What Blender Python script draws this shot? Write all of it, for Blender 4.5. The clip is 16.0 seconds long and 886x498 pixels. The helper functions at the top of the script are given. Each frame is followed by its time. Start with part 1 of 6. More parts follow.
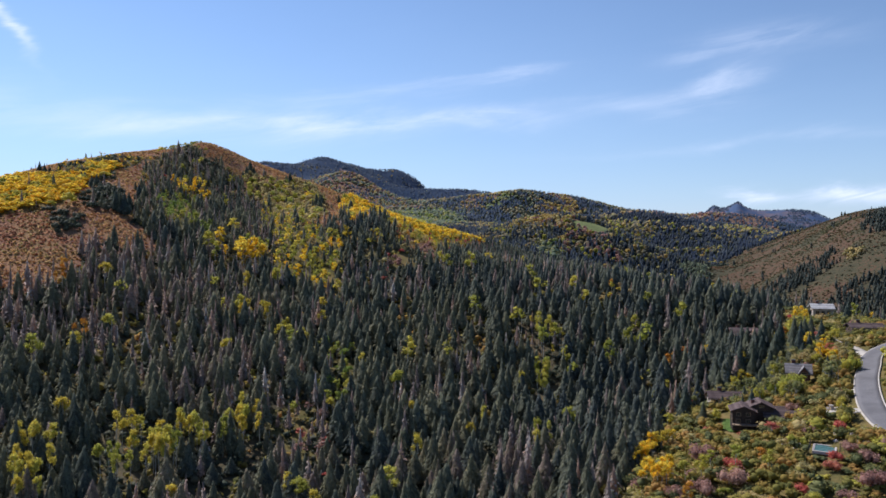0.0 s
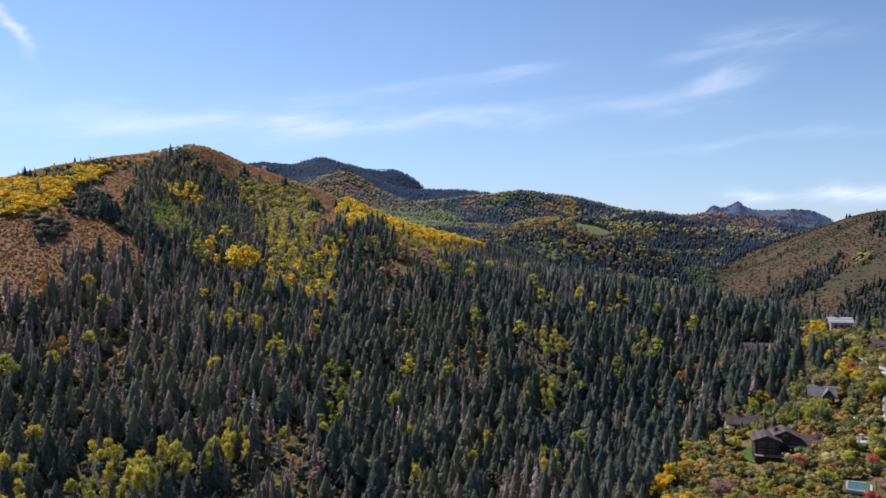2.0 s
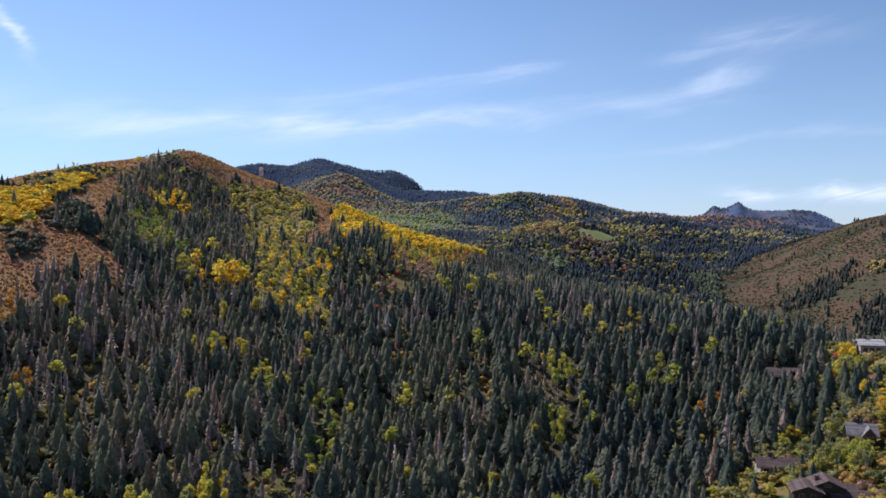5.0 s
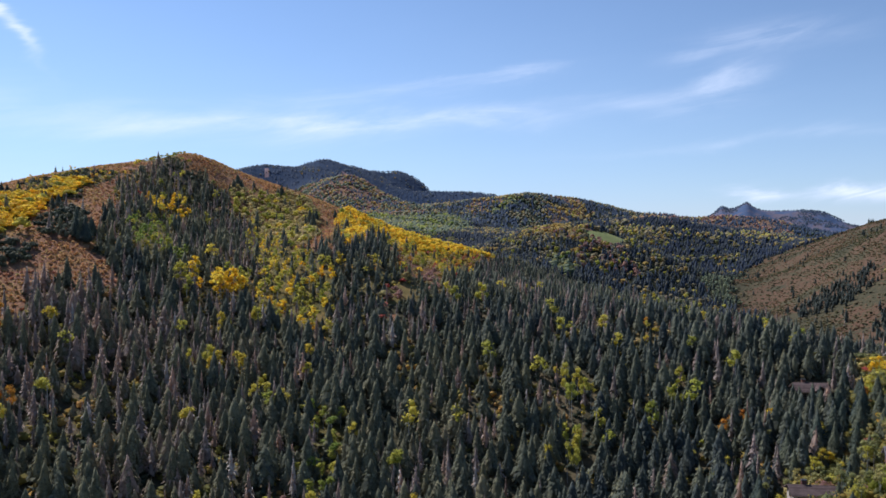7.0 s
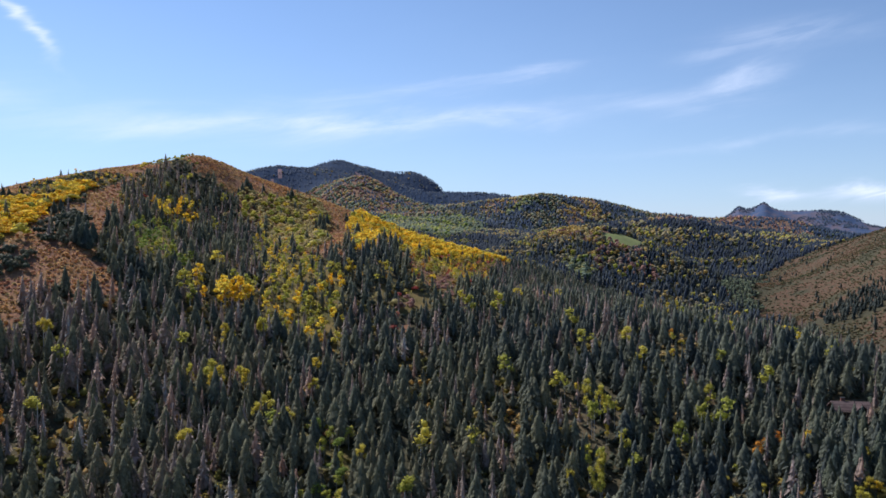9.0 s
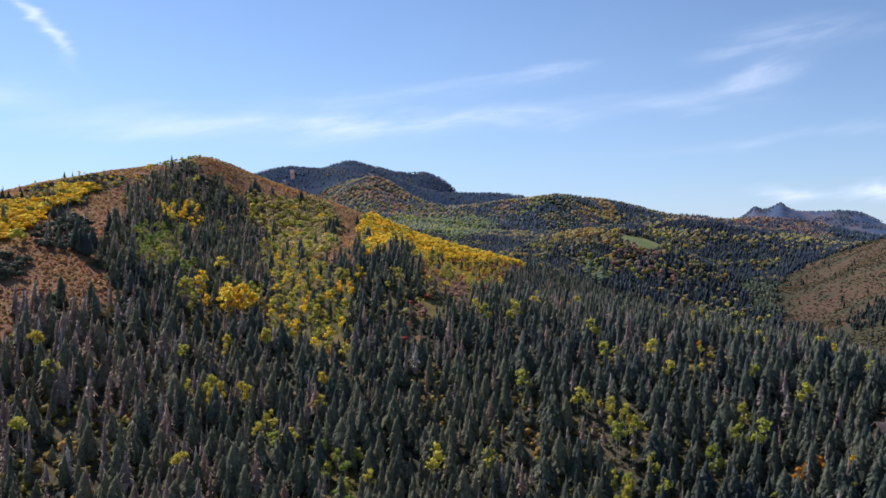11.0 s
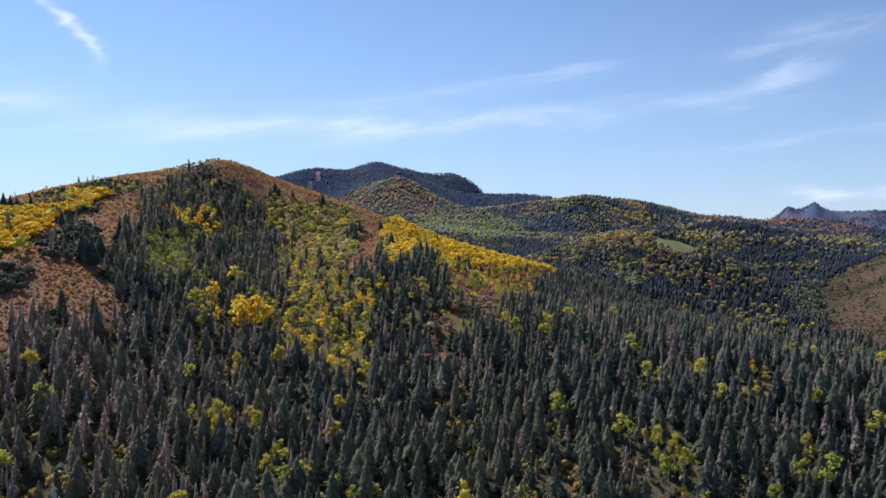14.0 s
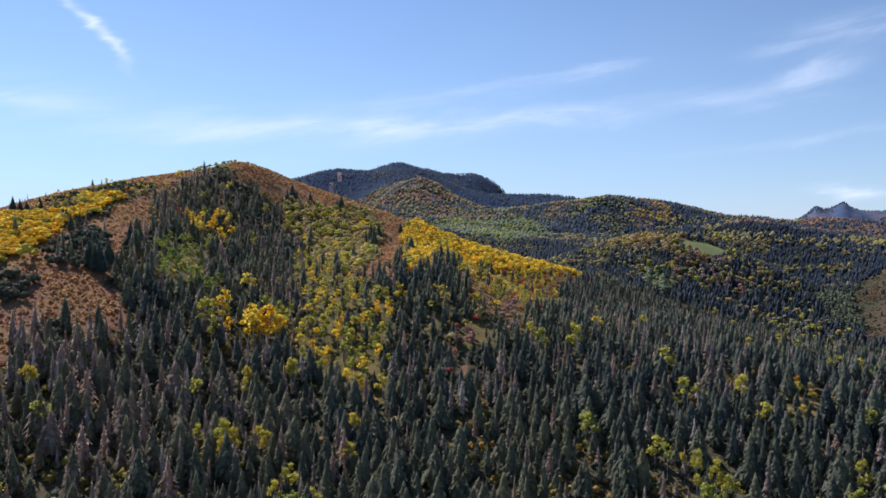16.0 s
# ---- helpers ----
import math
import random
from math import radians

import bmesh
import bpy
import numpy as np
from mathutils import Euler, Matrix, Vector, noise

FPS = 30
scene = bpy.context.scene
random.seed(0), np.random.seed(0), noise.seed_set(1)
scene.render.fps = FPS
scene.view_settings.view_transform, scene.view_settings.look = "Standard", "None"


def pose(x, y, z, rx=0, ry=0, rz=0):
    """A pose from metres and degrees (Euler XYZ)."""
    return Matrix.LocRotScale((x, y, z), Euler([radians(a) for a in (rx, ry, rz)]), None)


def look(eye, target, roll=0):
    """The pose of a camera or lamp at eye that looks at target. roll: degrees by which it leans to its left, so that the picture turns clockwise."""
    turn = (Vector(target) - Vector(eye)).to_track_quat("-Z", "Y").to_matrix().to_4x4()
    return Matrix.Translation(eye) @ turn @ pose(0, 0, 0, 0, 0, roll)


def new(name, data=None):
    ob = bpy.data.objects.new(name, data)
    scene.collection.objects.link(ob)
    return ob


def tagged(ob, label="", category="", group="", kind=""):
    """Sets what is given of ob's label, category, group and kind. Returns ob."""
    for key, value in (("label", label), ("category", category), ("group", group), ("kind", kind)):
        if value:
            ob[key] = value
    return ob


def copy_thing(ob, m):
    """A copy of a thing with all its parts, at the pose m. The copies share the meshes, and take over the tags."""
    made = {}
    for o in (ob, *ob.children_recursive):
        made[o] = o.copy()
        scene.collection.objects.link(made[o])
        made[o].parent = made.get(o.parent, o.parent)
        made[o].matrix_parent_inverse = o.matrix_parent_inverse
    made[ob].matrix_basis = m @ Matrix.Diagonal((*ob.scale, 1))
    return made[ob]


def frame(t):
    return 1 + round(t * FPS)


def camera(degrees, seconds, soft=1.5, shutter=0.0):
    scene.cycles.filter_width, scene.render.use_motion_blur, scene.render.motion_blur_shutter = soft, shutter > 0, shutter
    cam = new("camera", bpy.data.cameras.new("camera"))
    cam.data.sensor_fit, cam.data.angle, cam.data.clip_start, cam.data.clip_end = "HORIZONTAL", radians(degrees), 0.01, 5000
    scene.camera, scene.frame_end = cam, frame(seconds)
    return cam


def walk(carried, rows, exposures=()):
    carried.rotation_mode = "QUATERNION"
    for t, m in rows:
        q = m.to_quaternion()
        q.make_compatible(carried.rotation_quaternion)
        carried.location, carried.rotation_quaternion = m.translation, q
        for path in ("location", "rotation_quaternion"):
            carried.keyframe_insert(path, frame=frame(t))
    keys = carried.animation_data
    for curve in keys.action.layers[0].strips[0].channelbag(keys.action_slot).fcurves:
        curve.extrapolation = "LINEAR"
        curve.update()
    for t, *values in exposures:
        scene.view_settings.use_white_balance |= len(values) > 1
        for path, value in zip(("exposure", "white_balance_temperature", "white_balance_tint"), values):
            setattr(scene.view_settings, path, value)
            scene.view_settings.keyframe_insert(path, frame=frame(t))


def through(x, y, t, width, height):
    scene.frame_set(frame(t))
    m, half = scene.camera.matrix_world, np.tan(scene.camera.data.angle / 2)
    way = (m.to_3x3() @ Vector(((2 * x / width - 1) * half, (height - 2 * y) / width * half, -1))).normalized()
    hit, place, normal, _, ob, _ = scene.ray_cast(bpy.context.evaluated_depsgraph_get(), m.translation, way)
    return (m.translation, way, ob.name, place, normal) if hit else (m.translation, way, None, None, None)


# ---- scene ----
# Camera: seconds, metres east, north and up from the first eye, then yaw, pitch and roll in degrees.
cam = camera(58.5, 16.0, 1.6)
ROWS = [
    (0.0, -0.00, 0.00, 0.00, 0.000, -1.500, 0.000),
    (0.5, -0.12, 4.26, 1.16, -0.019, -1.513, 0.003),
    (1.0, -0.25, 8.53, 2.33, -0.048, -1.524, 0.014),
    (1.5, -0.37, 12.79, 3.52, -0.072, -1.530, 0.031),
    (2.0, -0.49, 17.02, 4.69, -0.082, -1.543, 0.041),
    (2.5, -0.57, 21.22, 5.88, -0.094, -1.545, 0.049),
    (3.0, -0.63, 25.42, 7.05, -0.120, -1.552, 0.066),
    (3.5, -0.67, 29.59, 8.21, -0.149, -1.559, 0.089),
    (4.0, -0.69, 33.73, 9.35, -0.176, -1.554, 0.111),
    (6.5, -1.31, 53.28, 13.37, 0.046, -1.557, 0.206),
    (7.0, -1.35, 57.40, 14.05, 0.292, -1.544, 0.228),
    (7.5, -1.39, 61.54, 14.74, 0.540, -1.537, 0.244),
    (8.0, -1.44, 65.72, 15.45, 0.791, -1.535, 0.258),
    (8.5, -1.51, 69.94, 16.17, 1.046, -1.538, 0.265),
    (9.0, -1.59, 74.19, 16.89, 1.292, -1.536, 0.264),
    (11.5, -2.62, 96.33, 19.75, 2.520, -1.519, 0.295),
    (12.0, -2.79, 100.48, 20.22, 2.855, -1.509, 0.330),
    (12.5, -2.95, 104.60, 20.69, 3.169, -1.492, 0.362),
    (13.0, -3.11, 108.72, 21.17, 3.464, -1.482, 0.378),
    (13.5, -3.30, 112.83, 21.66, 3.768, -1.468, 0.393),
    (14.0, -3.52, 116.96, 22.16, 4.153, -1.458, 0.413),
    (14.5, -3.79, 121.10, 22.68, 4.564, -1.454, 0.434),
    (15.0, -4.07, 125.27, 23.23, 4.973, -1.453, 0.456),
    (15.5, -4.35, 129.48, 23.81, 5.360, -1.452, 0.475),
    (16.0, -4.61, 133.71, 24.42, 5.736, -1.445, 0.501),
]
walk(cam, [(t, pose(x, y, z, 90 + pitch, roll, yaw)) for t, x, y, z, yaw, pitch, roll in ROWS], [(0.0, 0.28, 5900, 15), (16.0, 0.28, 5900, 15)])

# ---- sky, sun ----
SUN_AZIMUTH, SUN_HEIGHT = -46.0, 47.0      # degrees from straight ahead (minus: to the left), degrees above the horizon
world = bpy.data.worlds.new("world")
scene.world = world
world.use_nodes = True


def sky_nodes():
    nt = world.node_tree
    n, link = nt.nodes, nt.links
    n.clear()

    def math_node(op, a, b=None, c=None, clamp=False):
        m = n.new("ShaderNodeMath")
        m.operation, m.use_clamp = op, clamp
        for k, v in enumerate((a, b, c)):
            if v is None:
                continue
            if isinstance(v, (int, float)):
                m.inputs[k].default_value = v
            else:
                link.new(v, m.inputs[k])
        return m.outputs[0]

    out, back = n.new("ShaderNodeOutputWorld"), n.new("ShaderNodeBackground")
    sky = n.new("ShaderNodeTexSky")
    sky.sky_type, sky.sun_disc = "NISHITA", False
    sky.sun_elevation, sky.sun_rotation = radians(SUN_HEIGHT), radians(SUN_AZIMUTH)
    sky.altitude, sky.air_density, sky.dust_density, sky.ozone_density = 2000, 1.1, 0.12, 3.5
    back.inputs["Strength"].default_value = SKY_STRENGTH
    coord, sep = n.new("ShaderNodeTexCoord"), n.new("ShaderNodeSeparateXYZ")
    link.new(coord.outputs["Generated"], sep.inputs[0])
    x, y, z = sep.outputs
    az = math_node("MULTIPLY", math_node("ARCTAN2", x, y), 180 / math.pi)
    el = math_node("MULTIPLY", math_node("ARCSINE", z), 180 / math.pi)
    pos = n.new("ShaderNodeCombineXYZ")
    link.new(az, pos.inputs[0])
    link.new(el, pos.inputs[1])

    def wisp(scale, stretch, turn, detail, seed):
        mp, tex = n.new("ShaderNodeMapping"), n.new("ShaderNodeTexNoise")
        mp.vector_type = "TEXTURE"
        mp.inputs["Location"].default_value = (seed, seed * 1.7, seed)
        mp.inputs["Rotation"].default_value = (0, 0, radians(turn))
        mp.inputs["Scale"].default_value = (stretch, 1, 1)
        link.new(pos.outputs[0], mp.inputs[0])
        link.new(mp.outputs[0], tex.inputs["Vector"])
        tex.inputs["Scale"].default_value, tex.inputs["Detail"].default_value = scale, detail
        tex.inputs["Roughness"].default_value, tex.inputs["Distortion"].default_value = 0.62, 0.6
        return tex.outputs["Fac"]

    fine, broad = wisp(0.55, 6.0, 8, 6, 3.1), wisp(0.16, 3.0, 4, 4, 11.3)
    curl = wisp(0.22, 2.0, 20, 5, 23.7)
    az = math_node("ADD", az, math_node("MULTIPLY", math_node("SUBTRACT", curl, 0.5), 7.0))
    el = math_node("ADD", el, math_node("MULTIPLY", math_node("SUBTRACT", wisp(0.3, 4.0, 6, 5, 41.0), 0.5), 2.6))
    total = None
    # cirrus streaks: azimuth, height, half length, half width, slope (all degrees), density
    for a, e, long, wide, slope, dense in CIRRUS:
        s, c = math.sin(radians(slope)), math.cos(radians(slope))
        da, de = math_node("SUBTRACT", az, a), math_node("SUBTRACT", el, e)
        u = math_node("DIVIDE", math_node("ADD", math_node("MULTIPLY", da, c), math_node("MULTIPLY", de, s)), long)
        v = math_node("DIVIDE", math_node("SUBTRACT", math_node("MULTIPLY", de, c), math_node("MULTIPLY", da, s)), wide)
        v = math_node("ADD", v, math_node("MULTIPLY", math_node("SUBTRACT", broad, 0.5), 2.2))
        q = math_node("ADD", math_node("MULTIPLY", u, u), math_node("MULTIPLY", v, v))
        g = math_node("MULTIPLY", math_node("POWER", 2.718, math_node("MULTIPLY", q, -1.0)), dense)
        total = g if total is None else math_node("ADD", total, g)
    body = math_node("MULTIPLY_ADD", fine, 3.6, -1.3, clamp=True)
    fac = math_node("MULTIPLY", total, math_node("MULTIPLY_ADD", body, 0.85, 0.15), clamp=True)
    # thin veil of high cloud low in the sky
    veil = math_node("POWER", 2.718, math_node("MULTIPLY", math_node("ABSOLUTE", el), -0.085))
    veil = math_node("MULTIPLY", veil, math_node("MULTIPLY_ADD", broad, 0.3, 0.62), clamp=True)
    veil = math_node("MULTIPLY", veil, math_node("MULTIPLY_ADD", az, -0.0085, 0.93, clamp=True), clamp=True)  # thinner away from the sun
    haze = n.new("ShaderNodeMix")
    haze.data_type = "RGBA"
    link.new(veil, haze.inputs[0])
    across = math_node("SINE", math_node("MULTIPLY", math_node("SUBTRACT", az, SUN_AZIMUTH), math.pi / 180))
    deep = math_node("MULTIPLY_ADD", math_node("MULTIPLY", across, across), -0.24, 1.06)  # deeper blue square to the sun
    blue = n.new("ShaderNodeMix")
    blue.data_type, blue.blend_type = "RGBA", "MULTIPLY"
    blue.inputs[0].default_value = 1.0
    link.new(sky.outputs[0], blue.inputs[6])
    link.new(deep, blue.inputs[7])
    link.new(blue.outputs[2], haze.inputs[6])
    haze.inputs[7].default_value = HAZE_COLOUR
    mix = n.new("ShaderNodeMix")
    mix.data_type = "RGBA"
    link.new(fac, mix.inputs[0])
    link.new(haze.outputs[2], mix.inputs[6])
    mix.inputs[7].default_value = CLOUD_COLOUR
    link.new(mix.outputs[2], back.inputs["Color"])
    link.new(back.outputs[0], out.inputs[0])


SKY_STRENGTH, CLOUD_COLOUR, HAZE_COLOUR = 0.101, (7.6, 8.2, 9.2, 1), (3.8, 5.3, 7.2, 1)
CIRRUS = [
    (-16.0, 7.4, 13.0, 0.9, 1.5, 0.62),
    (-2.0, 8.1, 9.0, 0.55, 2.5, 0.45),
    (-5.0, 9.6, 8.0, 0.5, 6.0, 0.28),
    (4.0, 7.9, 4.0, 0.7, -4.0, 0.35),
    (4.5, 11.0, 3.2, 0.35, 8.0, 0.35),
    (15.0, 8.6, 5.0, 0.7, 0.0, 0.26),
    (19.8, 9.6, 2.4, 0.7, 12.0, 0.45),
    (22.5, 12.0, 4.4, 0.8, 2.0, 0.40),
    (18.0, 11.4, 2.2, 0.6, 12.0, 0.22),
    (21.0, 5.9, 9.0, 0.4, 3.0, 0.22),
    (21.3, 2.2, 1.9, 0.36, -4.0, 1.4),
    (28.4, 2.3, 3.0, 0.45, 5.0, 2.2),
    (-29.6, 13.4, 2.6, 0.42, -52.0, 1.0),
    (-35.0, 9.0, 6.0, 1.2, -6.0, 0.4),
]
sky_nodes()
sun = new("sun", bpy.data.lights.new("sun", "SUN"))
sun.data.energy, sun.data.angle, sun.data.color = 5.0, radians(0.53), (1.0, 0.955, 0.88)
sun.matrix_world = look((0, 0, 0), (-math.sin(radians(SUN_AZIMUTH)) * math.cos(radians(SUN_HEIGHT)), -math.cos(radians(SUN_AZIMUTH)) * math.cos(radians(SUN_HEIGHT)), -math.sin(radians(SUN_HEIGHT))))


# ---- materials ----
def nodes_of(name):
    m = bpy.data.materials.new(name)
    m.use_nodes = True
    return m, m.node_tree.nodes, m.node_tree.links, m.node_tree.nodes["Principled BSDF"]


def ramp_node(n, stops):
    r = n.new("ShaderNodeValToRGB")
    while len(r.color_ramp.elements) < len(stops):
        r.color_ramp.elements.new(0.5)
    for e, (p, c) in zip(r.color_ramp.elements, stops):
        e.position, e.color = p, (*c, 1)
    return r


def noise_node(n, link, scale, detail=4, coords="Object", rough=0.6):
    t, c = n.new("ShaderNodeTexNoise"), n.new("ShaderNodeTexCoord")
    t.inputs["Scale"].default_value, t.inputs["Detail"].default_value, t.inputs["Roughness"].default_value = scale, detail, rough
    link.new(c.outputs[coords], t.inputs["Vector"])
    return t.outputs["Fac"]


def math_of(n, link, op, a, b, clamp=False):
    m = n.new("ShaderNodeMath")
    m.operation, m.use_clamp = op, clamp
    for k, v in enumerate((a, b)):
        if isinstance(v, (int, float)):
            m.inputs[k].default_value = v
        else:
            link.new(v, m.inputs[k])
    return m.outputs[0]


def foliage(name, stops, through=0.25, island=0.35, rough=0.35):
    """Leaves or needles: a tone per plant (the plant's own tint or the object's random), a smaller one per spray, light passing through."""
    m, n, link, b = nodes_of(name)
    attr, info, geo = n.new("ShaderNodeAttribute"), n.new("ShaderNodeObjectInfo"), n.new("ShaderNodeNewGeometry")
    attr.attribute_name = "tint"
    plant = math_of(n, link, "FRACT", math_of(n, link, "ADD", attr.outputs["Fac"], info.outputs["Random"]), 0)
    spray = math_of(n, link, "MULTIPLY", math_of(n, link, "SUBTRACT", geo.outputs["Random Per Island"], 0.5), island)
    tone = math_of(n, link, "ADD", plant, spray, True)
    r = ramp_node(n, stops)
    link.new(tone, r.inputs[0])
    hsv = n.new("ShaderNodeHueSaturation")
    link.new(r.outputs[0], hsv.inputs["Color"])
    value = math_of(n, link, "MULTIPLY", geo.outputs["Random Per Island"], 0.4)
    fine, lumps = n.new("ShaderNodeTexNoise"), n.new("ShaderNodeTexNoise")
    for tex, scale in ((fine, 3.4), (lumps, 0.8)):
        tex.inputs["Scale"].default_value, tex.inputs["Detail"].default_value, tex.inputs["Roughness"].default_value = scale, 3, 0.7
        link.new(geo.outputs["Position"], tex.inputs["Vector"])
    grain = math_of(n, link, "ADD", math_of(n, link, "MULTIPLY", fine.outputs["Fac"], 1.7 * rough), math_of(n, link, "MULTIPLY", lumps.outputs["Fac"], 1.1 * rough))
    value = math_of(n, link, "ADD", value, 0.75 - 1.4 * rough)
    link.new(math_of(n, link, "MAXIMUM", math_of(n, link, "ADD", value, grain), 0.15), hsv.inputs["Value"])
    relief = n.new("ShaderNodeBump")
    relief.inputs["Strength"].default_value, relief.inputs["Distance"].default_value = 0.8 * rough, 0.25
    link.new(fine.outputs["Fac"], relief.inputs["Height"])
    link.new(relief.outputs[0], b.inputs["Normal"])
    b.inputs["Roughness"].default_value = 0.75
    b.inputs["Specular IOR Level"].default_value = 0.15
    link.new(hsv.outputs[0], b.inputs["Base Color"])
    if through:
        t, mix = n.new("ShaderNodeBsdfTranslucent"), n.new("ShaderNodeMixShader")
        link.new(hsv.outputs[0], t.inputs["Color"])
        mix.inputs[0].default_value = through
        link.new(b.outputs[0], mix.inputs[1])
        link.new(t.outputs[0], mix.inputs[2])
        link.new(mix.outputs[0], n["Material Output"].inputs["Surface"])
    return m


def surface(name, stops, scale, fine, rough=0.9, bump=0.3, metal=0.0, random=0.0, spec=0.3):
    """Colour varied at two scales, with relief."""
    m, n, link, b = nodes_of(name)
    broad, grain = noise_node(n, link, scale, 5), noise_node(n, link, fine, 4)
    tone = math_of(n, link, "ADD", math_of(n, link, "MULTIPLY", broad, 0.65), math_of(n, link, "MULTIPLY", grain, 0.35))
    if random:
        info = n.new("ShaderNodeObjectInfo")
        tone = math_of(n, link, "ADD", tone, math_of(n, link, "MULTIPLY", math_of(n, link, "SUBTRACT", info.outputs["Random"], 0.5), random))
    tone = math_of(n, link, "ADD", math_of(n, link, "MULTIPLY", math_of(n, link, "SUBTRACT", tone, 0.5), 1.7), 0.5, True)
    r = ramp_node(n, stops)
    link.new(tone, r.inputs[0])
    link.new(r.outputs[0], b.inputs["Base Color"])
    b.inputs["Roughness"].default_value, b.inputs["Metallic"].default_value = rough, metal
    b.inputs["Specular IOR Level"].default_value = spec
    if bump:
        bp = n.new("ShaderNodeBump")
        bp.inputs["Strength"].default_value, bp.inputs["Distance"].default_value = bump, 0.5 / fine if fine > 1 else 1.0
        link.new(grain, bp.inputs["Height"])
        link.new(bp.outputs[0], b.inputs["Normal"])
    return m


def span(a, b, lo=0.3, hi=0.7):
    return [(lo, a), (hi, b)]


